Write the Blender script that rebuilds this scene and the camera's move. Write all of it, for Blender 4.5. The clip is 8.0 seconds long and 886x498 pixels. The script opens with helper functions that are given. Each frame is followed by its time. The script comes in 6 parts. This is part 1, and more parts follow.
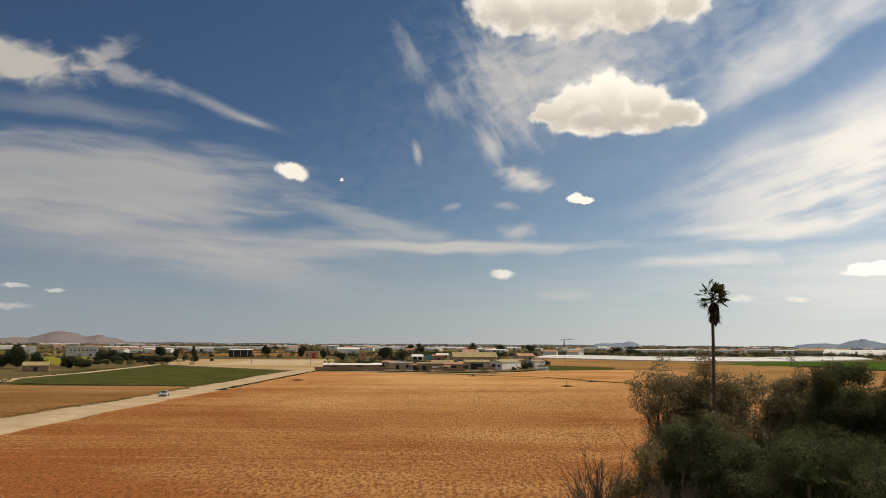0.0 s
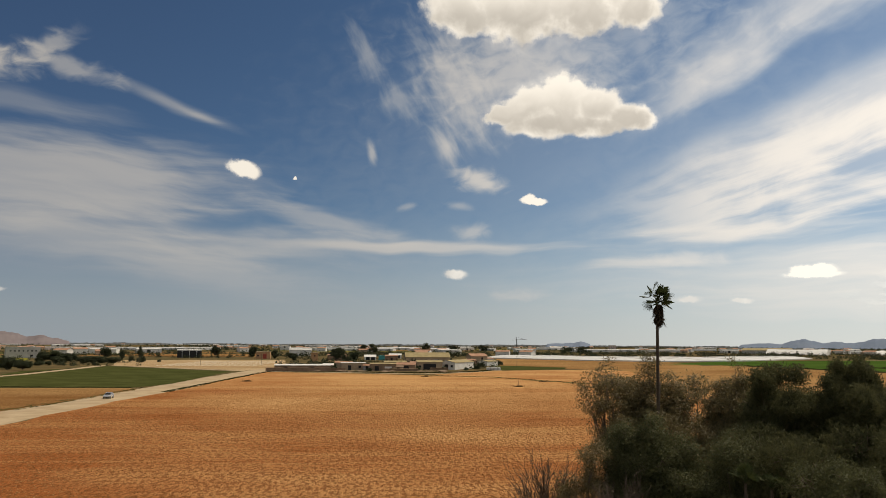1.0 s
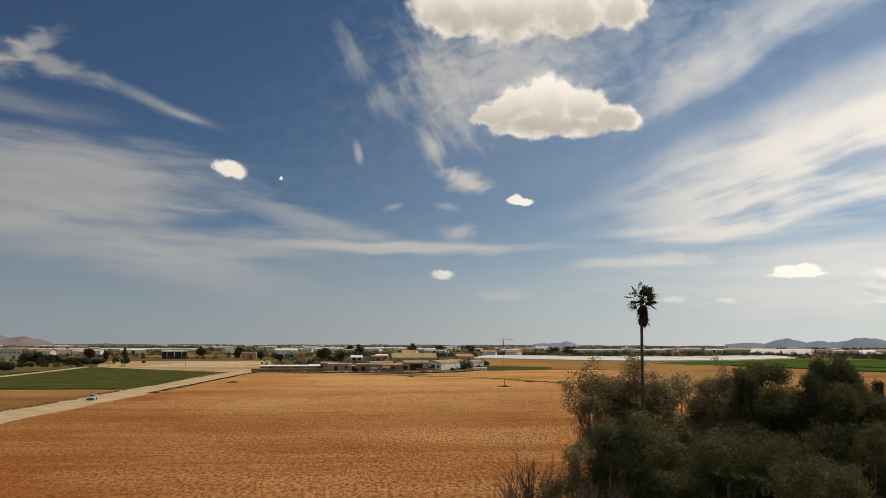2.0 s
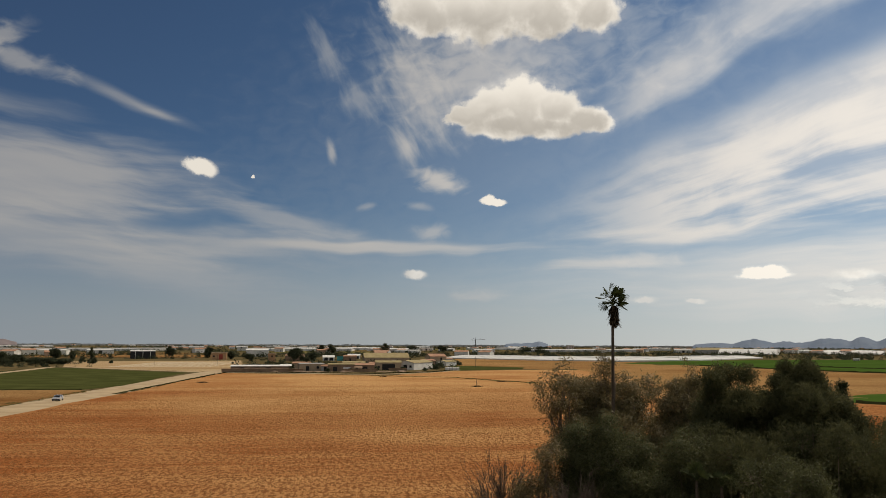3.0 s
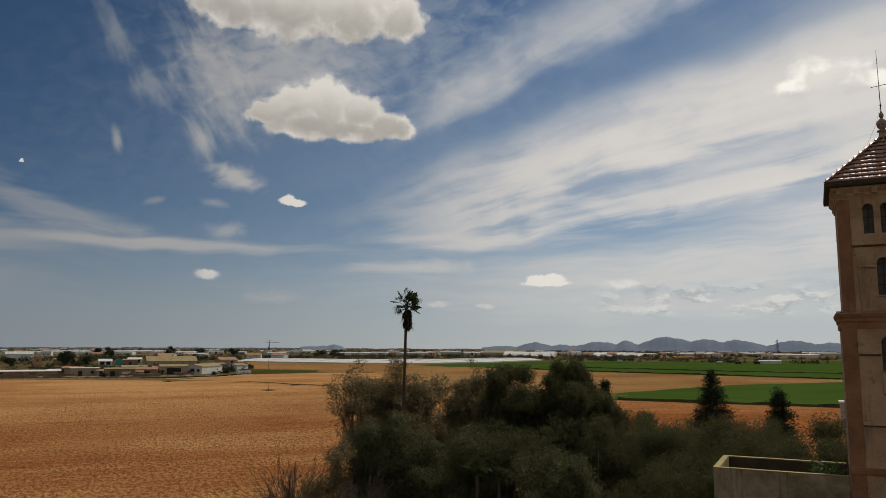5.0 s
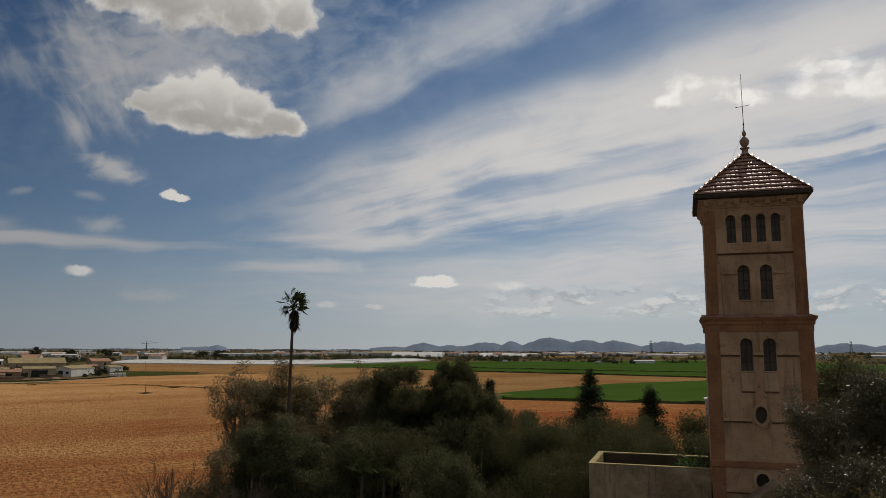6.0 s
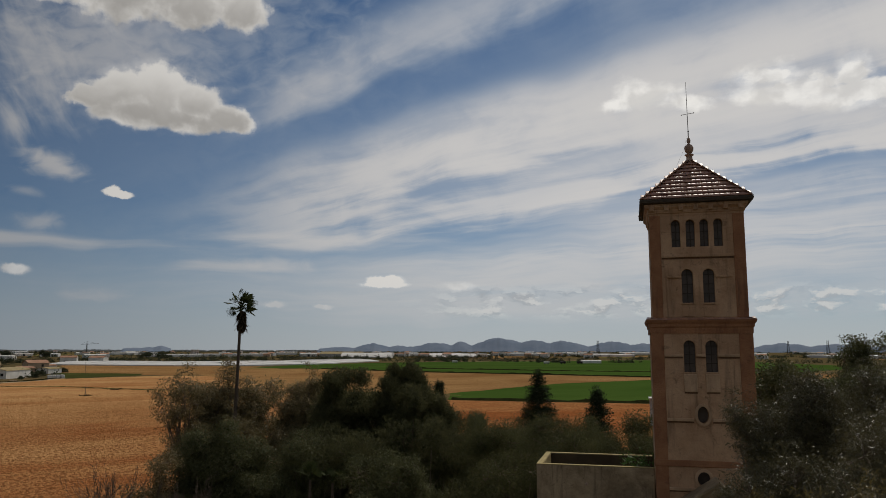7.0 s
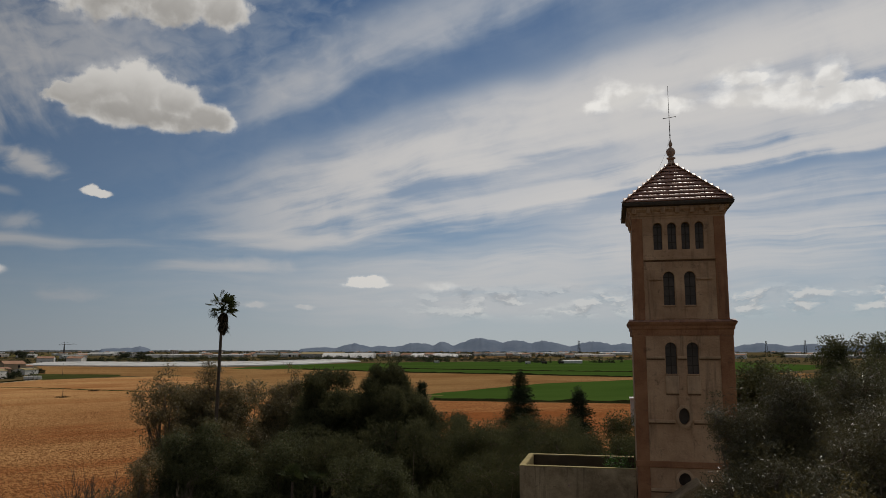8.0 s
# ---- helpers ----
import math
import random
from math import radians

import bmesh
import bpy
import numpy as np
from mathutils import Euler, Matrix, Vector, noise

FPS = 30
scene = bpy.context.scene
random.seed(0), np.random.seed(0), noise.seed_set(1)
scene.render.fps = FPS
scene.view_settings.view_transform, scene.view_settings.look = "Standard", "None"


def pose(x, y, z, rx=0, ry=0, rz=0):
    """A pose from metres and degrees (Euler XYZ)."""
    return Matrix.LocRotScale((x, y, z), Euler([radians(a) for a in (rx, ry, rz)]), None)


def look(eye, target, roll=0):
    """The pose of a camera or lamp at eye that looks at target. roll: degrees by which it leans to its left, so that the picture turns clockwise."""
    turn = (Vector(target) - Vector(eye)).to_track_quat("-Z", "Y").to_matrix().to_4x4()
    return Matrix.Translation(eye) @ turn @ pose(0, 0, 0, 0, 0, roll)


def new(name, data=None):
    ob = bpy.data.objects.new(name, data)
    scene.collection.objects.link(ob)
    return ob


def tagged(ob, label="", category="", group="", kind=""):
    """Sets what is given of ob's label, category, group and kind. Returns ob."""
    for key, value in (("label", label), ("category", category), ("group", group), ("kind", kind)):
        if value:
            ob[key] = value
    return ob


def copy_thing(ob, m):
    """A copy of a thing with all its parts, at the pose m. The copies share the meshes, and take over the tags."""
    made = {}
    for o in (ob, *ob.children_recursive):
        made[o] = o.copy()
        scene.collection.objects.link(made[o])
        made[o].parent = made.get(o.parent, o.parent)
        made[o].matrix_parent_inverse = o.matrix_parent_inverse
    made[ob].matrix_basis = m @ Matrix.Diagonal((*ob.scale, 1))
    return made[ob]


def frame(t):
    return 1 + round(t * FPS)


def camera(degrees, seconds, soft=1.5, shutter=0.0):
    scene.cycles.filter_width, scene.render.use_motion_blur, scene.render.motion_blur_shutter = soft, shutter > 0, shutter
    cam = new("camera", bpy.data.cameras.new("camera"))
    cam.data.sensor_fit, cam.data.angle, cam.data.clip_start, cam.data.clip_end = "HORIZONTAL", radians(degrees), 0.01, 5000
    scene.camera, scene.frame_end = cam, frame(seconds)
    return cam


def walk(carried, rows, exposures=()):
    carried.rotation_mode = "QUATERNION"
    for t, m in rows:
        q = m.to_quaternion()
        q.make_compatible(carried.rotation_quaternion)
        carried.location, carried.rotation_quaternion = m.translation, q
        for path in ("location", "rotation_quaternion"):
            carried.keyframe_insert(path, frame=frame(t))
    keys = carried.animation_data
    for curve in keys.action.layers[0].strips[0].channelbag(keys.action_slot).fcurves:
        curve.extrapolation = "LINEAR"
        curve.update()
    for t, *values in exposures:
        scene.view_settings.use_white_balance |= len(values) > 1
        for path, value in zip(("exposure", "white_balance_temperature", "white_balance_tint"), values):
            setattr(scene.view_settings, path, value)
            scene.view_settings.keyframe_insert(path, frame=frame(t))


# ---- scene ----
cam = camera(61.5, 8.0, 0.7)
# seconds, eye x y z, yaw, pitch, roll
ROWS = [
    (0.0, 0.000, 0.000, 13.000, 0.00, 7.24, 0.37),
    (0.5, 0.148, -0.070, 13.086, -2.53, 7.25, 0.27),
    (1.0, 0.265, -0.097, 13.097, -3.56, 7.27, 0.33),
    (1.5, 0.340, -0.136, 13.110, -4.31, 7.29, 0.22),
    (2.8, 0.332, -0.156, 13.140, -5.79, 7.30, 0.23),
    (3.0, 0.330, -0.165, 13.144, -6.69, 7.30, 0.23),
    (3.5, 0.339, -0.270, 13.150, -9.82, 7.35, 0.29),
    (4.0, 0.332, -0.398, 13.125, -13.76, 7.45, 0.30),
    (4.5, 0.295, -0.569, 13.124, -17.85, 7.49, 0.27),
    (5.0, 0.239, -0.718, 13.117, -22.21, 7.58, 0.23),
    (5.2, 0.231, -0.764, 13.120, -24.00, 7.60, 0.22),
    (6.3, 0.191, -0.906, 13.171, -32.53, 7.68, 0.14),
    (6.5, 0.184, -0.915, 13.185, -33.37, 7.70, 0.12),
    (7.0, 0.162, -0.915, 13.230, -34.57, 7.69, 0.07),
    (7.5, 0.128, -0.900, 13.262, -35.36, 7.71, 0.05),
    (8.0, 0.091, -0.894, 13.317, -35.97, 7.70, 0.00),
]


def cam_pose(x, y, z, yaw, pitch, roll):
    return pose(x, y, z, 0, 0, yaw) @ pose(0, 0, 0, 90 + pitch, 0, 0) @ pose(0, 0, 0, 0, 0, roll)


# seconds, stops, kelvin, tint
EXPOSURES = [(0.0, 0.0, 7500, 10), (1.5, -0.13, 7450, 10), (3.5, -0.34, 7250, 10), (5.0, -0.62, 7000, 10), (6.5, -0.8, 6700, 10), (8.0, -0.84, 6700, 10)]
walk(cam, [(r[0], cam_pose(*r[1:])) for r in ROWS], EXPOSURES)

# ---------------------------------------------------------------- light
SUN_AZ, SUN_EL = 61.0, 56.0  # degrees, to the right of +y and above the horizon
sun_way = Vector((math.sin(radians(SUN_AZ)) * math.cos(radians(SUN_EL)), math.cos(radians(SUN_AZ)) * math.cos(radians(SUN_EL)), math.sin(radians(SUN_EL))))
sun = new("sun", bpy.data.lights.new("sun", "SUN"))
sun.data.energy, sun.data.angle, sun.data.color = 3.4, radians(0.55), (1.0, 0.94, 0.84)
sun.matrix_world = look(sun_way * 100, (0, 0, 0))

world = bpy.data.worlds.new("sky")
scene.world = world
world.use_nodes = True
wt = world.node_tree
wt.nodes.clear()


class Graph:
    """Small shorthand for node trees."""

    def __init__(self, tree):
        self.tree = tree

    def node(self, kind, **settings):
        n = self.tree.nodes.new(kind)
        for key, value in settings.items():
            if key == "operation":
                n.operation = value
            elif key == "data_type":
                n.data_type = value
            elif key == "vector_type":
                n.vector_type = value
            elif key == "interpolation_type":
                n.interpolation_type = value
            elif key == "noise_dimensions":
                n.noise_dimensions = value
        return n

    def put(self, socket, value):
        if isinstance(value, bpy.types.NodeSocket):
            self.tree.links.new(value, socket)
        else:
            socket.default_value = value

    def math(self, operation, a, b=0.0, clamp=False):
        n = self.node("ShaderNodeMath", operation=operation)
        n.use_clamp = clamp
        self.put(n.inputs[0], a)
        self.put(n.inputs[1], b)
        return n.outputs[0]

    def vmath(self, operation, a, b=(0, 0, 0)):
        n = self.node("ShaderNodeVectorMath", operation=operation)
        self.put(n.inputs[0], a)
        self.put(n.inputs[1], b)
        return n.outputs["Value"] if operation == "LENGTH" else n.outputs["Vector"]

    def span(self, value, a, b, c=0.0, d=1.0, smooth=True):
        n = self.node("ShaderNodeMapRange", interpolation_type="SMOOTHSTEP" if smooth else "LINEAR")
        for socket, v in zip(n.inputs, (value, a, b, c, d)):
            self.put(socket, v)
        return n.outputs[0]

    def noise(self, vector, scale, detail=4.0, rough=0.55, distort=0.0, colour=False):
        n = self.node("ShaderNodeTexNoise")
        if vector is not None:
            self.put(n.inputs["Vector"], vector)
        self.put(n.inputs["Scale"], scale)
        self.put(n.inputs["Detail"], detail)
        self.put(n.inputs["Roughness"], rough)
        self.put(n.inputs["Distortion"], distort)
        return n.outputs["Color" if colour else "Fac"]

    def mix(self, factor, a, b):
        n = self.node("ShaderNodeMix", data_type="RGBA")
        self.put(n.inputs[0], factor)
        self.put(n.inputs[6], a)
        self.put(n.inputs[7], b)
        return n.outputs[2]


def rgb(r, g, b):
    return (r, g, b, 1.0)


g = Graph(wt)
sky = g.node("ShaderNodeTexSky")
sky.sky_type, sky.sun_disc = "NISHITA", False
sky.sun_elevation, sky.sun_rotation = radians(SUN_EL), radians(SUN_AZ)
sky.air_density, sky.dust_density, sky.ozone_density, sky.altitude = 1.0, 0.1, 4.0, 1500
direction = g.node("ShaderNodeTexCoord").outputs["Generated"]
axes = g.node("ShaderNodeSeparateXYZ")
g.put(axes.inputs[0], direction)
bearing = g.math("DEGREES", g.math("ARCTAN2", axes.outputs[0], axes.outputs[1]))
height = g.math("DEGREES", g.math("ARCSINE", axes.outputs[2]))


def paired(a, b):
    n = g.node("ShaderNodeCombineXYZ")
    g.put(n.inputs[0], a)
    g.put(n.inputs[1], b)
    return n.outputs[0]


SKY = paired(bearing, height)  # bearing and height in degrees


def warped(amount, scale, detail):
    n = g.node("ShaderNodeSeparateColor")
    g.put(n.inputs[0], g.noise(SKY, scale, detail, 0.6, 0.0, True))
    a = g.math("ADD", bearing, g.math("MULTIPLY", g.math("SUBTRACT", n.outputs[0], 0.5), amount))
    e = g.math("ADD", height, g.math("MULTIPLY", g.math("SUBTRACT", n.outputs[1], 0.5), amount * 0.7))
    return a, e


SOFT = warped(2.6, 0.10, 2.0)  # for veils
FINE = warped(0.9, 0.45, 4.0)  # for heaped clouds
TINY = warped(0.7, 1.5, 5.0)  # for small ones


def turned(space, az, el, half_length, half_width, angle):
    """The sky in the axes of one cloud: 1 at the end of its half length and half width."""
    c, s, out = math.cos(radians(angle)), math.sin(radians(angle)), []
    for x, y, size in ((c, s, half_length), (-s, c, half_width)):
        u = g.math("MULTIPLY", space[0], x / size)
        out.append(g.math("ADD", g.math("ADD", u, g.math("MULTIPLY", space[1], y / size)), -(az * x + el * y) / size))
    return out


def away(space, az, el, half_length, half_width, angle):
    u, v = turned(space, az, el, half_length, half_width, angle)
    return g.math("SQRT", g.math("ADD", g.math("MULTIPLY", u, u), g.math("MULTIPLY", v, v)))


def fibres(angle, along, across, detail=6.0, distort=0.2):
    """Streaks along one slant."""
    u, v = turned(SOFT, 0, 0, along, across, angle)
    return g.noise(paired(u, v), 1.0, detail, 0.52, distort)


# streaks that run straight away over the plain on one high sheet, and so fan out from the horizon
lift = g.math("MAXIMUM", g.math("TANGENT", g.math("RADIANS", SOFT[1])), 0.03)
FAN_FROM, LEFT_FROM = -8.0, 10.0
fan_side = g.math("SINE", g.math("RADIANS", g.math("SUBTRACT", SOFT[0], FAN_FROM)))
fan_ahead = g.math("COSINE", g.math("RADIANS", g.math("SUBTRACT", SOFT[0], FAN_FROM)))
left_side = g.math("SINE", g.math("RADIANS", g.math("SUBTRACT", LEFT_FROM, SOFT[0])))
left_ahead = g.math("COSINE", g.math("RADIANS", g.math("SUBTRACT", LEFT_FROM, SOFT[0])))


def sheet_grain(side, ahead, across, along, detail, rough=0.55):
    u, v = g.math("DIVIDE", side, lift), g.math("DIVIDE", ahead, lift)
    grain = g.noise(paired(g.math("MULTIPLY", u, across), g.math("MULTIPLY", v, along)), 1.0, detail, rough, 0.25)
    return g.math("ADD", 0.5, g.math("MULTIPLY", g.math("SUBTRACT", grain, 0.5), g.span(height, 3.5, 9.5)))


GRAIN = {
    "left": g.math("ADD", g.math("MULTIPLY", fibres(-3, 6.0, 0.8), 0.6), g.math("MULTIPLY", sheet_grain(left_side, left_ahead, 1.9, 0.3, 6.0), 0.4)),
    "flat": fibres(1, 8.0, 0.8),
    "fan": g.math("ADD", g.math("MULTIPLY", sheet_grain(fan_side, fan_ahead, 2.2, 0.5, 6.0), 0.65), g.math("MULTIPLY", g.noise(paired(SOFT[0], g.math("MULTIPLY", SOFT[1], 1.4)), 0.16, 5.0, 0.55, 0.4), 0.35)),
    "wisp": fibres(-58, 2.4, 0.8),
    "fluff": fibres(8, 1.7, 1.0, 7.0, 0.5),
}
BROAD = sheet_grain(fan_side, fan_ahead, 0.9, 0.16, 3.0, 0.5)
cover = None  # what is left of the clear sky


def lay(body, density):
    """Covers the clear sky with a body of veil. A density below nought opens a gap."""
    global cover
    clear = g.math("SUBTRACT", 1.0, g.math("MULTIPLY", body, abs(density)))
    if cover is None:
        cover = clear
    elif density > 0:
        cover = g.math("MULTIPLY", cover, clear)
    else:
        cover = g.math("SUBTRACT", 1.0, g.math("MULTIPLY", g.math("SUBTRACT", 1.0, cover), clear))


def veil(az, el, half_length, half_width, angle, density, streaks=0.7, grain="left", soft=1.0):
    """A veil of high cloud whose rim and body are torn along the streaks."""
    body = g.math("SUBTRACT", 1.0, away(SOFT, az, el, half_length, half_width, angle))
    body = g.math("ADD", body, g.math("MULTIPLY", g.math("SUBTRACT", GRAIN[grain], 0.5), 3.4 * streaks))
    lay(g.span(body, -0.25 * soft, 0.15 + 0.75 * soft), density)


# high veils to the left
veil(-25, 11.0, 15.5, 3.6, -1, 0.62, 0.35, "left", 0.6)
veil(-23, 7.6, 17.0, 3.0, -5, 0.60, 0.3, "left")
veil(-13, 5.0, 11.0, 2.0, -8, 0.50, 0.35, "left")
veil(-9, 7.2, 12.0, 1.5, 0, 0.45, 0.5, "left")
veil(-5.0, 9.0, 8.0, 1.0, -12, 0.50, 0.5, "left", 0.8)
veil(1.6, 7.35, 12.0, 0.55, 0, 0.72, 0.25, "flat", 0.7)
veil(-30.6, 18.5, 5.0, 1.7, -4, 0.95, 0.35, "fluff", 0.7)
veil(-25.2, 19.9, 2.6, 0.9, 38, 0.6, 0.5, "fluff")
veil(-23.6, 18.8, 4.0, 0.9, -12, 0.6, 0.5, "fluff")
veil(-17.0, 17.0, 5.0, 0.55, -19, 0.50, 0.3, "left")
veil(-15.0, 16.3, 2.0, 0.35, -22, 0.45, 0.3, "left")
veil(-27, 15.8, 8.0, 0.9, -3, 0.35, 0.5, "left")
veil(-12.6, 8.7, 4.2, 0.55, 2, -0.75, 0.2, "left")
veil(-21, 12.2, 13.0, 2.6, -2, 0.30, 0.5, "left")
# wisps between
veil(-2.8, 21.6, 2.6, 0.9, -55, 0.45, 0.5, "wisp")
veil(0.2, 18.4, 1.7, 1.3, -30, 0.42, 0.5, "wisp")
veil(-2.1, 14.6, 1.15, 0.42, -75, 0.62, 0.3, "wisp", 0.8)
veil(3.7, 15.2, 1.9, 1.0, -70, 0.75, 0.35, "wisp")
veil(6.3, 12.5, 2.2, 1.0, -14, 0.80, 0.4, "fluff", 0.8)
veil(4.4, 19.5, 5.4, 2.8, -62, 0.55, 0.4, "wisp")
veil(9.5, 20.4, 7.6, 4.4, 0, 0.55, 0.25, "fluff")
veil(5.9, 8.5, 1.5, 0.8, -3, 0.55, 0.4, "fluff")
veil(0.7, 10.3, 1.0, 0.35, 12, 0.4, 0.4, "fluff")
veil(4.9, 10.5, 1.2, 0.4, -8, 0.4, 0.4, "fluff")
veil(8.8, 3.9, 2.6, 0.6, -2, 0.5, 0.4, "fluff")
# the wide fan to the right: bands by the slope at which they run out from the horizon
slope_of = g.math("DIVIDE", lift, g.math("MAXIMUM", fan_side, 0.02))
slope_of = g.math("ADD", slope_of, g.math("MULTIPLY", g.math("SUBTRACT", BROAD, 0.5), 0.16))
FAN = g.math("SUBTRACT", GRAIN["fan"], 0.5)


def band(low, rise, top, fall, density, az0, az1, streaks, height0=None):
    """One band of the fan, between two slopes, coming in between two bearings."""
    q = g.math("ADD", slope_of, g.math("MULTIPLY", FAN, 0.16))
    body = g.math("MULTIPLY", g.span(q, low, low + rise), g.span(q, top + fall, top))
    body = g.math("MULTIPLY", body, g.span(SOFT[0], az0, az1))
    if height0:
        body = g.math("MULTIPLY", body, g.span(SOFT[1], height0, height0 + 1.6))
    body = g.math("MULTIPLY", body, g.span(FAN, -0.15, 0.10, 1.0 - streaks, 1.0))
    lay(body, density)


band(0.205, 0.07, 0.43, 0.13, 0.78, 9.5, 27.0, 0.7, 6.8)
band(0.30, 0.05, 0.40, 0.13, 0.80, 18.0, 36.0, 0.45)
band(0.245, 0.03, 0.28, 0.04, 0.70, 36.0, 46.0, 0.5)
band(0.13, 0.05, 0.21, 0.04, 0.75, 36.0, 50.0, 0.5)
band(0.03, 0.05, 0.16, 0.05, 0.55, 16.0, 36.0, 0.5)
band(0.58, 0.08, 0.68, 0.14, 0.62, 16.0, 24.0, 0.7)
band(0.44, 0.10, 0.60, 0.12, 0.40, 34.0, 58.0, 0.7)
veil(24.6, 8.3, 9.0, 0.8, 1, 0.60, 0.4, "flat")
veil(17.6, 6.0, 4.6, 0.55, 1, 0.55, 0.4, "flat")
veil(21.6, 6.4, 3.4, 0.6, 3, 0.50, 0.4, "fluff")
veil(20.5, 3.3, 5.0, 0.5, 1, 0.40, 0.4, "flat")
veil(50, 6.0, 25.0, 1.8, 2, 0.60, 0.5, "flat")
veil(46, 3.0, 26.0, 1.8, 0, 0.55, 0.3, "flat")
veil(44, 14, 36.0, 12.0, 6, 0.30, 0.2, "fan")
veil(10, 14, 26.0, 15.0, 30, 0.17, 0.3, "fluff")
veil(14, 23, 14.0, 6.0, 10, 0.28, 0.5, "fluff")
veil(28, 5.5, 22.0, 3.2, 3, 0.40, 0.4, "flat")
# overhead and behind, the same broken high cloud
far_grain = g.span(g.noise(g.vmath("MULTIPLY", direction, (1.4, 1.4, 3.0)), 1.6, 5.0, 0.6, 0.8), 0.36, 0.64, 0.0, 0.85)
outside = g.math("MAXIMUM", g.span(height, 27.0, 40.0), g.math("MAXIMUM", g.span(bearing, 74.0, 95.0), g.span(bearing, -36.0, -55.0)))
cover = g.math("MULTIPLY", cover, g.math("SUBTRACT", 1.0, g.math("MULTIPLY", far_grain, outside)))
veil_amount = g.math("SUBTRACT", 1.0, cover)

heap = None
FRAY_SHIFT = g.math("MULTIPLY", g.math("SUBTRACT", g.noise(SKY, 0.75, 5.0, 0.55), 0.5), 1.5)


def lobe(az, el, half_length, half_height, angle=0.0, fray=1.0):
    """One billow of a heaped cloud."""
    global heap
    body = g.math("SUBTRACT", 1.0, away(FINE if half_height > 0.9 else TINY, az, el, half_length, half_height, angle))
    body = g.math("ADD", body, g.math("MULTIPLY", FRAY_SHIFT, fray))
    heap = body if heap is None else g.math("MAXIMUM", heap, body)


# main heap
lobe(13.1, 18.3, 2.7, 2.15, -8, 0.6)
lobe(10.4, 18.0, 2.5, 1.75, 12, 0.6)
lobe(8.3, 17.5, 1.7, 0.8, 4, 0.6)
lobe(15.6, 17.7, 2.6, 1.55, -12, 0.6)
lobe(17.8, 17.0, 2.5, 1.05, -12, 0.6)
lobe(11.6, 16.7, 3.3, 1.15, 2, 0.5)
lobe(15.0, 16.5, 3.3, 0.95, 0, 0.5)
# the one above it
lobe(5.0, 24.8, 3.2, 1.7, -10, 0.6)
lobe(9.6, 24.9, 4.4, 2.5, 0, 0.6)
lobe(14.6, 25.0, 4.6, 2.3, -3, 0.6)
lobe(18.6, 24.7, 2.4, 1.7, -6, 0.6)
lobe(12.0, 28.5, 8.5, 3.2, 0, 0.6)
# small ones
lobe(-11.7, 12.85, 1.3, 0.66, -14, 0.4)
lobe(-7.9, 12.4, 0.13, 0.12, 0, 0.05)
lobe(10.6, 10.9, 1.1, 0.32, -4, 0.4)
lobe(10.3, 11.1, 0.5, 0.38, 0, 0.4)
lobe(30.1, 4.95, 1.9, 0.27, 0, 0.5)
lobe(29.4, 5.2, 0.9, 0.46, 0, 0.6)
lobe(30.7, 5.2, 1.0, 0.46, 0, 0.6)
main_heap = heap
# thin small ones, half veil
heap = None
lobe(35.5, 4.8, 1.4, 0.34, 0, 0.8)
lobe(4.5, 5.3, 1.0, 0.36, 0, 0.8)
lobe(21.8, 3.35, 0.9, 0.26, 0, 0.8)
lobe(25.4, 3.2, 0.8, 0.2, 0, 0.8)
lobe(-29.9, 3.7, 0.9, 0.16, 0, 0.8)
lobe(-27.5, 3.45, 0.7, 0.14, 0, 0.8)
lobe(-30.2, 2.3, 1.2, 0.2, 0, 0.8)
# soft torn heaps beside the tower's spire
FRAY_SHIFT = g.math("MULTIPLY", g.math("SUBTRACT", g.noise(paired(g.math("MULTIPLY", FINE[0], 0.6), FINE[1]), 0.7, 5.0, 0.55), 0.5), 2.4)
lobe(50.6, 18.7, 2.5, 0.95, -6, 0.8)
lobe(48.6, 18.2, 2.0, 0.5, 6, 0.8)
lobe(53.2, 18.0, 1.8, 0.55, -14, 0.8)
lobe(58.6, 19.2, 2.0, 0.95, -2, 0.8)
lobe(59.4, 17.9, 2.7, 1.0, -6, 0.8)
lobe(62.2, 17.9, 2.2, 1.1, 0, 0.8)
lobe(64.4, 18.4, 1.4, 1.1, 20, 0.8)
lobe(64.4, 17.3, 3.0, 1.0, 2, 0.8)
lobe(66.8, 17.2, 2.0, 0.9, 6, 0.8)
torn = heap
heap = main_heap
heap_amount = g.span(heap, -0.22, 0.26)
# broken banks low to the right: bright tops, grey feet
bank_low = g.noise(paired(g.math("MULTIPLY", TINY[0], 0.38), g.math("MULTIPLY", TINY[1], 0.95)), 1.0, 5.0, 0.55, 0.2)
bank_up = g.noise(paired(g.math("MULTIPLY", TINY[0], 0.38), g.math("MULTIPLY", g.math("ADD", TINY[1], 0.4), 0.95)), 1.0, 5.0, 0.55, 0.2)
bank_room = g.math("MULTIPLY", g.span(height, 1.9, 2.9), g.math("MULTIPLY", g.span(height, 5.2, 4.0), g.span(bearing, 30.0, 37.0)))
bank_amount = g.math("MULTIPLY", g.span(bank_low, 0.41, 0.60, 0.0, 0.85), bank_room)
bank_foot = g.span(g.math("SUBTRACT", bank_up, bank_low), -0.07, 0.06)
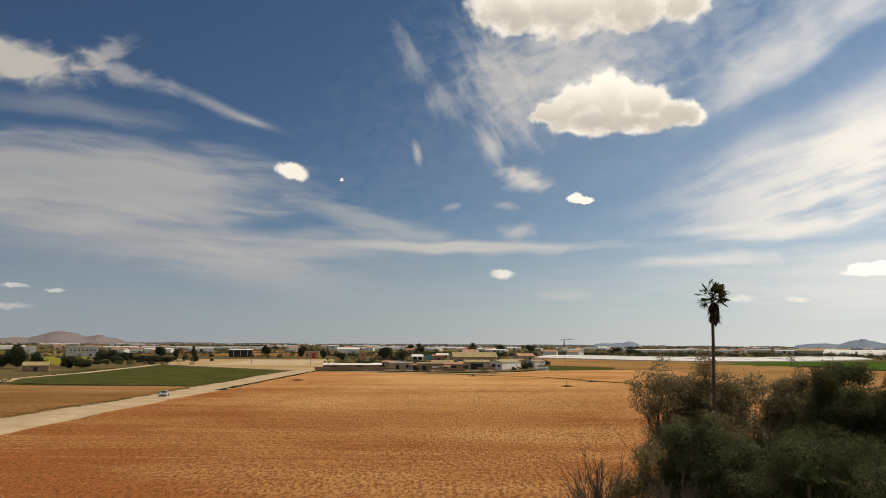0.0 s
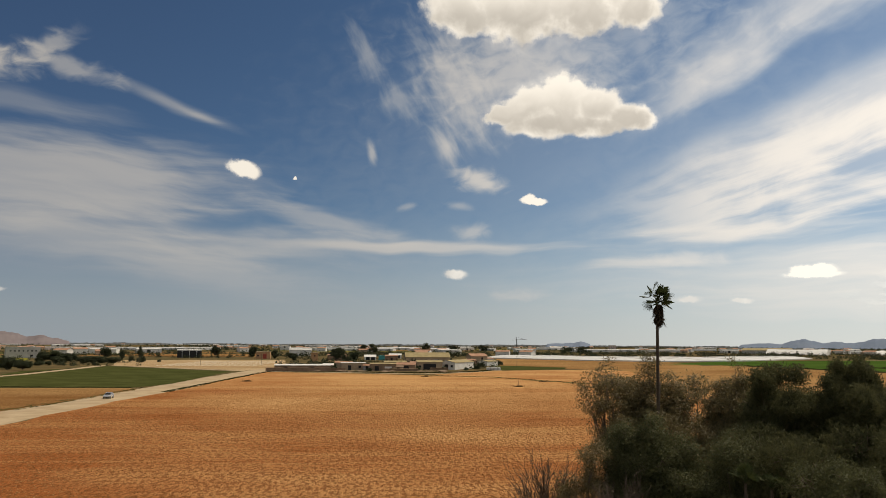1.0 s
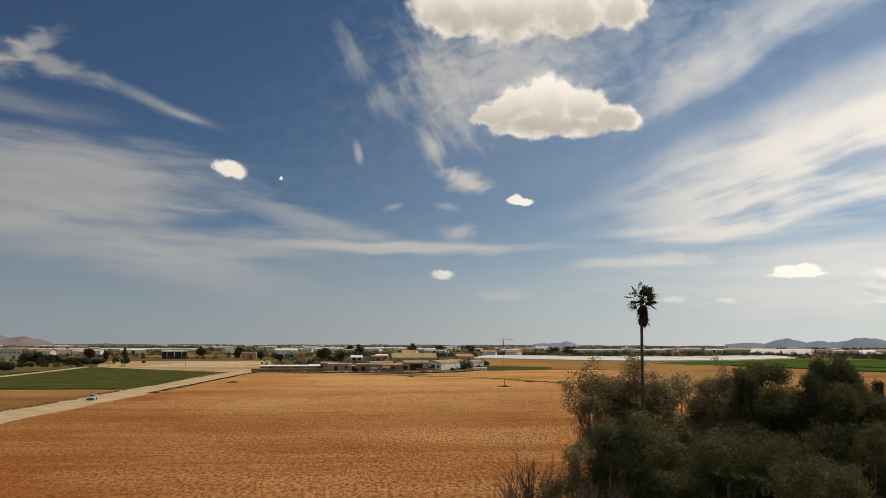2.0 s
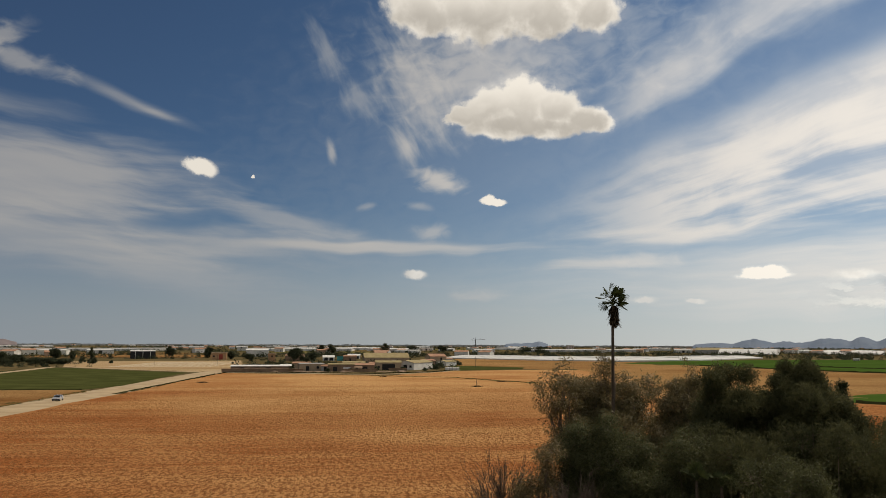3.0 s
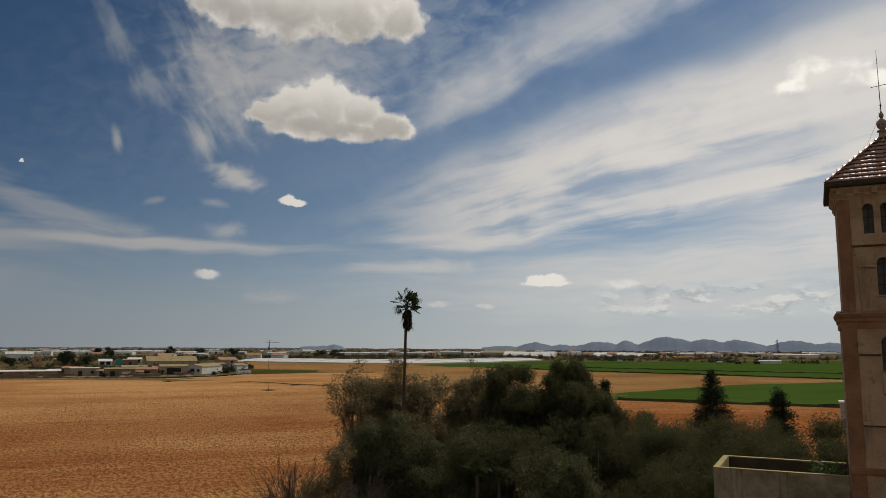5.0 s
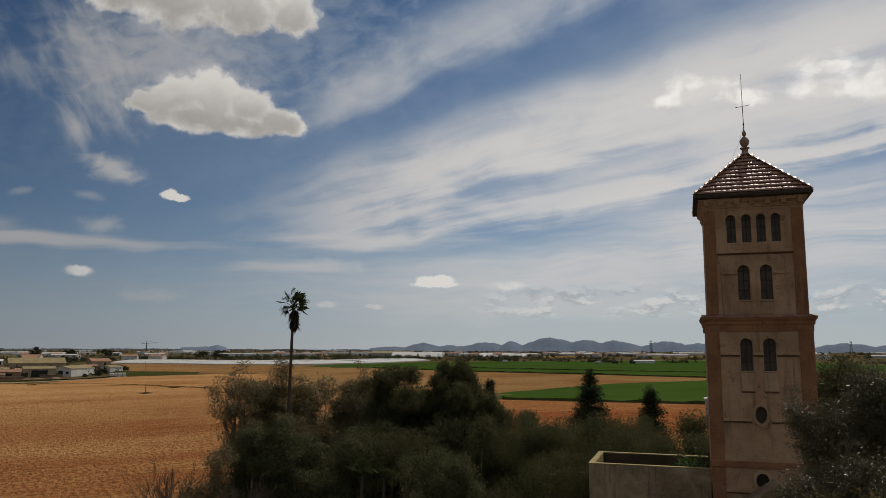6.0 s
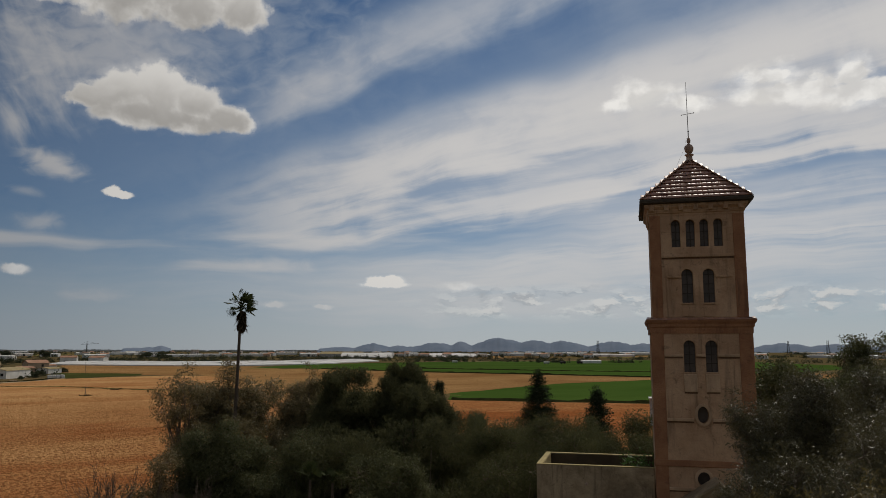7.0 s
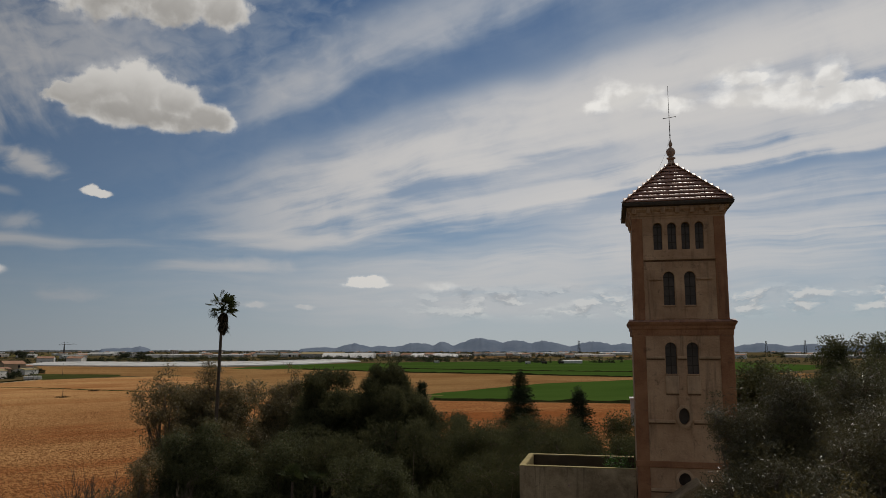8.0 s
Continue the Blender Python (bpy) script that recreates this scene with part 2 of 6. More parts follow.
# light comes through the thin rims of the heaps; their thick middles stay grey
billow = g.noise(paired(FINE[0], FINE[1]), 0.42, 4.0, 0.5, 0.3)
thick = g.math("ADD", heap, g.math("MULTIPLY", g.math("SUBTRACT", billow, 0.5), 2.2))
raised = g.math("SUBTRACT", height, g.math("MULTIPLY", g.span(height, 21.2, 21.4), 7.2))
depth_in = g.math("ADD", raised, g.math("MULTIPLY", g.math("SUBTRACT", billow, 0.5), 2.6))
shade = g.math("MULTIPLY", g.span(depth_in, 20.2, 16.4), g.span(thick, -0.35, 0.75))
shade = g.math("MULTIPLY", shade, g.span(height, 13.5, 15.5))
heap_colour = g.mix(shade, rgb(0.79, 0.78, 0.76), rgb(0.43, 0.42, 0.405))
towards_sun = g.math("MAXIMUM", g.span(bearing, -30.0, 42.0), g.math("MULTIPLY", outside, 0.55))  # cloud opposite the sun is lit from the front
veil_thin = g.mix(towards_sun, rgb(0.28, 0.315, 0.37), rgb(0.44, 0.51, 0.575))
veil_thick = g.mix(towards_sun, rgb(0.43, 0.43, 0.435), rgb(0.66, 0.655, 0.655))
veil_colour = g.mix(g.span(veil_amount, 0.15, 0.95), veil_thin, veil_thick)
cloud_colour = g.mix(heap_amount, veil_colour, heap_colour)
torn_amount = g.span(torn, -0.35, 0.5, 0.0, 0.92)
cloud_colour = g.mix(torn_amount, cloud_colour, g.mix(g.span(billow, 0.40, 0.62), rgb(0.98, 0.97, 0.94), rgb(0.74, 0.73, 0.71)))
cloud_colour = g.mix(bank_amount, cloud_colour, g.mix(bank_foot, rgb(0.74, 0.73, 0.71), rgb(0.40, 0.41, 0.43)))
cloud_amount = g.math("MAXIMUM", g.math("MAXIMUM", veil_amount, heap_amount), g.math("MAXIMUM", torn_amount, bank_amount))
# pale air low over the horizon
air = g.math("MULTIPLY", g.span(height, 11.0, -0.5, 0.0, 0.85), g.math("SUBTRACT", 1.0, g.math("MULTIPLY", g.math("MAXIMUM", heap_amount, bank_amount), 0.7)))
air_colour = g.mix(g.span(bearing, -30.0, 45.0), rgb(0.245, 0.295, 0.375), rgb(0.47, 0.50, 0.535))
cloud_colour = g.mix(air, cloud_colour, air_colour)
cloud_amount = g.math("SUBTRACT", 1.0, g.math("MULTIPLY", g.math("SUBTRACT", 1.0, cloud_amount), g.math("SUBTRACT", 1.0, air)))
nearer_sun = g.span(bearing, -8.0, 42.0, 1.0, 1.34)
clear_sky = g.node("ShaderNodeBackground")
g.put(clear_sky.inputs[0], g.mix(1.0, sky.outputs[0], g.mix(g.span(bearing, -38.0, 20.0), rgb(0.58, 0.73, 0.87), rgb(0.72, 0.93, 1.04))))
clear_sky.inputs[0].links[0].from_node.blend_type = "MULTIPLY"
g.put(clear_sky.inputs[1], g.math("MULTIPLY", nearer_sun, 0.06))
clouds = g.node("ShaderNodeBackground")
g.put(clouds.inputs[0], cloud_colour)
g.put(clouds.inputs[1], g.math("MULTIPLY", nearer_sun, 1.15))
blend = g.node("ShaderNodeMixShader")
g.put(blend.inputs[0], cloud_amount)
g.put(blend.inputs[1], clear_sky.outputs[0])
g.put(blend.inputs[2], clouds.outputs[0])
g.put(g.node("ShaderNodeOutputWorld").inputs[0], blend.outputs[0])

# ---------------------------------------------------------------- materials


def surface(name, one, two, scale=1.0, rough=0.8, bump=0.3, fine=8.0, contrast=0.25, metal=0.0, island=0.0, piece=0.0, stretch=(1, 1, 1), spec=0.3, through_light=0.0, depth=0.02, streak=0.0, dirt=(0.05, 0.035, 0.025)):
    """A matt or glossy surface of two colours, mottled at two scales, with fine relief."""
    m = bpy.data.materials.new(name)
    m.use_nodes = True
    s = Graph(m.node_tree)
    shader = m.node_tree.nodes["Principled BSDF"]
    where = s.vmath("MULTIPLY", s.node("ShaderNodeTexCoord").outputs["Object"], stretch)
    large = s.noise(where, scale, 4.0, 0.6, 0.4)
    small = s.noise(where, scale * fine, 5.0, 0.65)
    amount = s.math("ADD", s.math("MULTIPLY", s.span(large, 0.3, 0.7), 1 - contrast), s.math("MULTIPLY", small, contrast))
    if island:
        extra = s.math("SUBTRACT", s.node("ShaderNodeNewGeometry").outputs["Random Per Island"], 0.5)
        amount = s.math("ADD", amount, s.math("MULTIPLY", extra, island), True)
    if piece:
        extra = s.math("SUBTRACT", s.node("ShaderNodeObjectInfo").outputs["Random"], 0.5)
        amount = s.math("ADD", amount, s.math("MULTIPLY", extra, piece), True)
    colour = s.mix(amount, rgb(*one), rgb(*two))
    if streak:
        runs = s.noise(s.vmath("MULTIPLY", where, (2.4, 2.4, 0.22)), 1.3, 5.0, 0.65, 0.3)
        spots = s.noise(where, 3.1, 6.0, 0.7, 0.5)
        colour = s.mix(s.span(runs, 0.50, 0.78, 0.0, streak), colour, rgb(*dirt))
        colour = s.mix(s.span(spots, 0.56, 0.72, 0.0, streak * 0.8), colour, rgb(*dirt))
    s.put(shader.inputs["Base Color"], colour)
    s.put(shader.inputs["Roughness"], s.span(small, 0.2, 0.8, max(0.03, rough - 0.12), min(1.0, rough + 0.1), False))
    shader.inputs["Metallic"].default_value = metal
    shader.inputs["Specular IOR Level"].default_value = spec
    if bump:
        n = s.node("ShaderNodeBump")
        n.inputs["Strength"].default_value = bump
        n.inputs["Distance"].default_value = depth
        s.put(n.inputs["Height"], small)
        s.put(shader.inputs["Normal"], n.outputs[0])
    if through_light:
        t = s.node("ShaderNodeBsdfTranslucent")
        s.put(t.inputs[0], colour)
        b = s.node("ShaderNodeMixShader")
        b.inputs[0].default_value = through_light
        s.put(b.inputs[1], shader.outputs[0])
        s.put(b.inputs[2], t.outputs[0])
        s.put(m.node_tree.nodes["Material Output"].inputs[0], b.outputs[0])
    return m


EARTH = surface("earth", (0.065, 0.058, 0.028), (0.15, 0.105, 0.05), 0.03, 0.95, 0.4, 40, 0.3, spec=0.0)


def tilled(name, red, tan, dark):
    """Ploughed earth: broad bands of red and tan, furrow lines, and a crumb of dark clods."""
    m = bpy.data.materials.new(name)
    m.use_nodes = True
    s = Graph(m.node_tree)
    shader = m.node_tree.nodes["Principled BSDF"]
    where = s.node("ShaderNodeTexCoord").outputs["Object"]
    bands = s.noise(s.vmath("MULTIPLY", where, (0.35, 1.5, 1)), 0.028, 4.0, 0.6, 0.6)
    patches = s.noise(where, 0.011, 3.0, 0.6, 0.4)
    furrows = s.noise(s.vmath("MULTIPLY", where, (0.12, 1.0, 1)), 0.55, 4.0, 0.6, 0.2)
    crumb = s.noise(where, 2.6, 6.0, 0.7)
    tufts = s.noise(s.vmath("MULTIPLY", where, (0.5, 0.35, 1)), 1.0, 5.0, 0.75, 0.3)
    ruts = s.noise(s.vmath("MULTIPLY", where, (0.03, 0.5, 1)), 1.0, 3.0, 0.6, 0.1)
    amount = s.math("ADD", s.math("MULTIPLY", s.span(bands, 0.34, 0.66), 0.5), s.math("MULTIPLY", s.span(patches, 0.36, 0.64), 0.5))
    spread = s.node("ShaderNodeSeparateXYZ")
    s.put(spread.inputs[0], where)
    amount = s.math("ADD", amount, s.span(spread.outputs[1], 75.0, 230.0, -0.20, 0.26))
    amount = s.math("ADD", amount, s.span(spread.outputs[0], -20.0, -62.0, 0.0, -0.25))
    amount = s.math("ADD", amount, s.math("MULTIPLY", s.math("SUBTRACT", furrows, 0.5), 0.7), True)
    colour = s.mix(amount, rgb(*red), rgb(*tan))
    colour = s.mix(s.span(ruts, 0.56, 0.70, 0.0, 0.35), colour, rgb(*tan))
    lumps = s.noise(s.vmath("MULTIPLY", where, (1.3, 0.55, 1)), 1.7, 2.0, 0.6, 0.3)
    colour = s.mix(s.span(tufts, 0.44, 0.34, 0.0, 0.5), colour, rgb(*dark))
    dotted = s.span(spread.outputs[1], 80.0, 260.0, 0.72, 0.30)  # dark lumps weaken towards the far side
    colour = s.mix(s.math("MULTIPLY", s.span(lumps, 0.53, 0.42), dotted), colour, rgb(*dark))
    colour = s.mix(s.span(crumb, 0.50, 0.34, 0.0, 0.7), colour, rgb(*dark))
    s.put(shader.inputs["Base Color"], colour)
    shader.inputs["Roughness"].default_value = 0.95
    shader.inputs["Specular IOR Level"].default_value = 0.0
    n = s.node("ShaderNodeBump")
    n.inputs["Strength"].default_value, n.inputs["Distance"].default_value = 1.0, 0.3
    s.put(n.inputs["Height"], s.math("ADD", s.math("MULTIPLY", crumb, 0.5), lumps))
    s.put(shader.inputs["Normal"], n.outputs[0])
    return m


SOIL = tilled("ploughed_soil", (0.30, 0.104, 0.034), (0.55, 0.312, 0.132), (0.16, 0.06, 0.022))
CLOD = surface("soil_clod", (0.15, 0.06, 0.02), (0.40, 0.22, 0.09), 0.06, 0.95, 0.4, 20, 0.3, island=0.8, spec=0.0)
RED_SOIL = tilled("red_soil", (0.21, 0.10, 0.036), (0.36, 0.21, 0.088), (0.12, 0.055, 0.02))
DARK_WEED = surface("dark_weeds", (0.018, 0.022, 0.008), (0.05, 0.048, 0.018), 0.6, 0.95, 0.5, 8, 0.5, spec=0.0)
CROP = surface("green_crop", (0.036, 0.044, 0.013), (0.078, 0.080, 0.027), 0.09, 0.9, 0.6, 30, 0.4, spec=0.0)
LUSH = surface("lush_crop", (0.034, 0.068, 0.012), (0.062, 0.105, 0.022), 0.015, 0.9, 0.6, 30, 0.4, stretch=(0.6, 1.6, 1), spec=0.0)
DUST = surface("dirt_road_dust", (0.30, 0.215, 0.13), (0.48, 0.37, 0.24), 0.16, 0.95, 0.3, 12, 0.4, spec=0.0)
VERGE = surface("verge_grass", (0.07, 0.075, 0.02), (0.22, 0.18, 0.07), 0.3, 0.95, 0.5, 8, 0.5, spec=0.0)
MUSTARD = surface("mustard_crop", (0.13, 0.13, 0.02), (0.24, 0.21, 0.04), 0.06, 0.9, 0.5, 20, 0.4, spec=0.0)
PLASTER = surface("old_plaster", (0.33, 0.185, 0.098), (0.62, 0.405, 0.245), 0.8, 0.9, 0.9, 13, 0.5, streak=0.65, depth=0.03)
PALE_PLASTER = surface("pale_plaster", (0.38, 0.24, 0.135), (0.62, 0.42, 0.265), 1.3, 0.9, 0.6, 13, 0.5, streak=0.4, depth=0.02)
# dark strips below courses and panels: stain plus painted-in shade
SHADE_LINE = surface("dirt_and_shade", (0.10, 0.06, 0.035), (0.22, 0.13, 0.075), 1.5, 0.95, 0.4, 9, 0.5)
RED_PLASTER = surface("red_plaster", (0.21, 0.088, 0.042), (0.43, 0.21, 0.105), 1.1, 0.9, 0.9, 13, 0.5, streak=0.6, depth=0.03)
STAINED = surface("stained_render", (0.12, 0.082, 0.045), (0.50, 0.38, 0.235), 0.9, 0.9, 0.8, 10, 0.4, streak=0.75, depth=0.03)
CREAM = surface("cream_render", (0.26, 0.20, 0.075), (0.42, 0.33, 0.14), 1.0, 0.85, 0.3)
OLD_GLASS = surface("dusty_window_glass", (0.065, 0.052, 0.042), (0.12, 0.095, 0.075), 2.5, 0.4, 0.0)
DARK_RENDER = surface("dark_render", (0.05, 0.038, 0.022), (0.11, 0.08, 0.045), 0.9, 0.9, 0.5, 8, 0.4)
TILE = surface("clay_tile", (0.25, 0.10, 0.055), (0.46, 0.22, 0.13), 1.5, 0.42, 0.05, 10, 0.4, piece=0.7, spec=1.0)
TILE.node_tree.nodes["Principled BSDF"].inputs["Coat Weight"].default_value = 0.2
TILE.node_tree.nodes["Principled BSDF"].inputs["Coat Roughness"].default_value = 0.34
STONE = surface("finial_stone", (0.28, 0.18, 0.13), (0.44, 0.31, 0.23), 3, 0.8, 0.3)
IRON = surface("wrought_iron", (0.03, 0.028, 0.025), (0.07, 0.055, 0.045), 6, 0.55, 0.2, metal=0.7)
DARK_GLASS = surface("dark_window_and_opening", (0.012, 0.012, 0.012), (0.03, 0.029, 0.027), 2, 0.4, 0.0, spec=0.2)
LATTICE = surface("window_bars", (0.04, 0.03, 0.022), (0.08, 0.06, 0.04), 4, 0.7, 0.2)
BARK = surface("bark", (0.10, 0.075, 0.05), (0.22, 0.17, 0.12), 2.0, 0.95, 0.8, 8, 0.4, stretch=(1, 1, 0.3))
PALM_BARK = surface("palm_bark", (0.055, 0.04, 0.028), (0.13, 0.095, 0.065), 2.5, 0.95, 0.8, 6, 0.5, stretch=(0.5, 0.5, 4))
TWIG = surface("bare_twig", (0.075, 0.052, 0.036), (0.15, 0.11, 0.08), 3, 0.9, 0.2)


def foliage(name, one, two, rough=0.45, spec=0.4, light=0.25):
    return surface(name, one, two, 0.5, rough, 0.0, 6, 0.3, island=0.9, spec=spec, through_light=light)


GUM_LEAF = foliage("gum_leaf", (0.105, 0.093, 0.042), (0.27, 0.205, 0.098), 0.5, 0.25, 0.45)
NEAR_GUM_LEAF = foliage("glossy_gum_leaf", (0.06, 0.056, 0.023), (0.145, 0.12, 0.05), 0.33, 0.52, 0.3)
YELLOW_GUM_LEAF = foliage("pale_gum_leaf", (0.11, 0.088, 0.03), (0.26, 0.19, 0.06), 0.36, 0.4, 0.3)
DARK_LEAF = foliage("dark_leaf", (0.068, 0.074, 0.032), (0.145, 0.143, 0.062), 0.55, 0.15, 0.4)
PINE_LEAF = foliage("pine_needles", (0.062, 0.066, 0.030), (0.13, 0.124, 0.055), 0.65, 0.08, 0.4)
TAMARISK_LEAF = foliage("tamarisk_sprays", (0.062, 0.068, 0.029), (0.125, 0.120, 0.050), 0.65, 0.1, 0.4)
CONIFER_LEAF = foliage("conifer_needles", (0.020, 0.032, 0.014), (0.044, 0.056, 0.024), 0.65, 0.1, 0.2)
FROND = foliage("palm_frond", (0.03, 0.042, 0.014), (0.07, 0.082, 0.03), 0.6, 0.1, 0.2)
DRY_FROND = foliage("dry_palm_frond", (0.055, 0.04, 0.025), (0.12, 0.085, 0.05), 0.9, 0.1, 0.1)
# leaf colour lightened to stand in for haze over the plain
FAR_LEAF = foliage("far_foliage", (0.040, 0.048, 0.026), (0.085, 0.092, 0.048), 0.8, 0.1, 0.15)
WHITE_WALL = surface("white_wall", (0.52, 0.50, 0.45), (0.68, 0.655, 0.60), 0.3, 0.85, 0.2)
TAN_WALL = surface("tan_wall", (0.30, 0.22, 0.14), (0.44, 0.33, 0.22), 0.3, 0.9, 0.3)
BROWN_WALL = surface("brown_wall", (0.17, 0.11, 0.07), (0.30, 0.20, 0.13), 0.3, 0.9, 0.3)
ORANGE_WALL = surface("orange_wall", (0.40, 0.22, 0.11), (0.50, 0.30, 0.16), 0.3, 0.9, 0.3)
GREY_WALL = surface("grey_wall", (0.34, 0.33, 0.30), (0.48, 0.46, 0.42), 0.3, 0.9, 0.3)
OCHRE_ROOF = surface("ochre_roof", (0.24, 0.185, 0.085), (0.36, 0.28, 0.14), 0.4, 0.9, 0.3)
CLAY_ROOF = surface("clay_roof", (0.28, 0.14, 0.08), (0.42, 0.24, 0.15), 0.4, 0.85, 0.3)
PALE_ROOF = surface("pale_roof", (0.55, 0.53, 0.48), (0.72, 0.70, 0.66), 0.4, 0.8, 0.2)
PLASTIC_FILM = surface("greenhouse_film", (0.52, 0.50, 0.46), (0.66, 0.64, 0.59), 0.05, 0.5, 0.0, 6, 0.3)
# distance haze is mixed into the base colours of HILL and RIM
HILL = surface("hazy_hill", (0.15, 0.19, 0.25), (0.20, 0.235, 0.29), 0.012, 0.95, 0.0, 6, 0.4, spec=0.0)
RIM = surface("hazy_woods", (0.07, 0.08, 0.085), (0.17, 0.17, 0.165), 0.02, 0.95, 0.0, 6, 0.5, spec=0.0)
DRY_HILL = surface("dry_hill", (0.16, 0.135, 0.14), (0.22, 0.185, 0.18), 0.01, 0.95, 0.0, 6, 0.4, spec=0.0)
CAR_PAINT = surface("silver_paint", (0.52, 0.53, 0.55), (0.60, 0.61, 0.63), 2, 0.25, 0.0, metal=0.5, spec=0.5)
RUBBER = surface("tyre_rubber", (0.015, 0.015, 0.015), (0.03, 0.03, 0.03), 4, 0.8, 0.1)
TEAL = surface("teal_panel", (0.05, 0.28, 0.26), (0.08, 0.36, 0.33), 1, 0.6, 0.0)
RED_DOOR = surface("red_door", (0.30, 0.05, 0.03), (0.40, 0.08, 0.05), 1, 0.6, 0.0)
WOOD = surface("weathered_pole", (0.10, 0.08, 0.06), (0.20, 0.16, 0.12), 2, 0.9, 0.3)

# ---------------------------------------------------------------- building tools


def mesh_object(name, data, material, parent=None, label=""):
    if isinstance(data, bmesh.types.BMesh):
        me = bpy.data.meshes.new(name)
        data.to_mesh(me)
        data.free()
    else:
        me = data
    if not me.materials:
        me.materials.append(material)
    ob = new(name, me)
    if parent is not None:
        ob.parent = parent
    return tagged(ob, label)


def part(name, data, material, parent, label=""):
    return mesh_object(name, data, material, parent, label)


def thing(name, m, label, category, group="", kind=""):
    ob = new(name)
    ob.matrix_basis = m
    return tagged(ob, label, category, group, kind)


def array_mesh(name, verts, faces, smooth=False):
    """A mesh from arrays of corners and of faces with equally many corners."""
    me = bpy.data.meshes.new(name)
    verts, faces = np.asarray(verts, np.float32), np.asarray(faces, np.int32)
    count, sides = faces.shape
    me.vertices.add(len(verts))
    me.vertices.foreach_set("co", verts.ravel())
    me.loops.add(count * sides)
    me.loops.foreach_set("vertex_index", faces.ravel())
    me.polygons.add(count)
    me.polygons.foreach_set("loop_start", np.arange(count, dtype=np.int32) * sides)
    me.polygons.foreach_set("use_smooth", np.full(count, smooth))
    me.update(calc_edges=True)
    return me


def add_box(bm, x0, y0, z0, x1, y1, z1, bevel=0.0):
    made = bmesh.ops.create_cube(bm, size=1.0)["verts"]
    for v in made:
        v.co = Vector(((x0 + x1) / 2 + v.co.x * (x1 - x0), (y0 + y1) / 2 + v.co.y * (y1 - y0), (z0 + z1) / 2 + v.co.z * (z1 - z0)))
    if bevel:
        edges = list({e for v in made for e in v.link_edges})
        bmesh.ops.bevel(bm, geom=edges, offset=bevel, segments=1, affect="EDGES")
    return bm


def box(x0, y0, z0, x1, y1, z1, bevel=0.0):
    return add_box(bmesh.new(), x0, y0, z0, x1, y1, z1, bevel)


def lathe(profile, sides=16):
    """A turned shape from radius and height pairs."""
    bm = bmesh.new()
    rings = [[bm.verts.new((r * math.cos(2 * math.pi * k / sides), r * math.sin(2 * math.pi * k / sides), z)) for k in range(sides)] for r, z in profile]
    for a, b in zip(rings, rings[1:]):
        for k in range(sides):
            bm.faces.new((a[k], a[(k + 1) % sides], b[(k + 1) % sides], b[k])).smooth = True
    bm.faces.new(rings[0][::-1])
    bm.faces.new(rings[-1])
    return bm


def tubes(paths, sides=6):
    """Tapered tubes along paths of (point, radius), as one mesh."""
    verts, faces, start = [], [], 0
    ring = np.arange(sides) * 2 * np.pi / sides
    for path in paths:
        pts = np.array([p for p, _ in path], float)
        rad = np.array([r for _, r in path], float)
        ways = np.gradient(pts, axis=0)
        ways /= np.linalg.norm(ways, axis=1, keepdims=True) + 1e-9
        side = np.cross(ways, (0.31, 0.87, 0.38))
        side /= np.linalg.norm(side, axis=1, keepdims=True) + 1e-9
        other = np.cross(ways, side)
        loops = pts[:, None] + rad[:, None, None] * (np.cos(ring)[None, :, None] * side[:, None] + np.sin(ring)[None, :, None] * other[:, None])
        verts.append(loops.reshape(-1, 3))
        n = len(pts)
        k = np.arange(sides)
        for i in range(n - 1):
            a, b = start + i * sides, start + (i + 1) * sides
            faces.append(np.stack([a + k, a + (k + 1) % sides, b + (k + 1) % sides, b + k], 1))
        start += n * sides
    return array_mesh("tubes", np.concatenate(verts), np.concatenate(faces), True)


def leaf_mesh(spots, ways, lengths, widths, rng, facing=None):
    """One folded four-cornered leaf at each spot, its face turned towards facing where that is given."""
    n = len(spots)
    if facing is None:
        facing = rng.normal(size=(n, 3))
    facing = facing / (np.linalg.norm(facing, axis=1, keepdims=True) + 1e-9)
    ways = ways - 0.75 * (ways * facing).sum(1, keepdims=True) * facing
    ways = ways / (np.linalg.norm(ways, axis=1, keepdims=True) + 1e-9)
    side = np.cross(ways, facing)
    side /= np.linalg.norm(side, axis=1, keepdims=True) + 1e-9
    up = np.cross(side, ways)
    mid = spots + ways * (lengths * 0.45)[:, None]
    fold = up * (widths * 0.18)[:, None]
    verts = np.stack([spots, mid + side * (widths / 2)[:, None] + fold, spots + ways * lengths[:, None], mid - side * (widths / 2)[:, None] + fold], 1)
    return array_mesh("leaves", verts.reshape(-1, 3), np.arange(4 * n).reshape(n, 4))


def sphere_points(rng, n):
    v = rng.normal(size=(n, 3))
    return v / np.linalg.norm(v, axis=1, keepdims=True)


def bent(a, b, rng, sag=0.1, steps=5, r0=0.1, r1=0.03):
    a, b = np.array(a, float), np.array(b, float)
    off = rng.normal(size=3) * np.linalg.norm(b - a) * sag
    return [(a + (b - a) * s + off * math.sin(math.pi * s), r0 + (r1 - r0) * s) for s in np.linspace(0, 1, steps)]

# ---------------------------------------------------------------- ground and fields


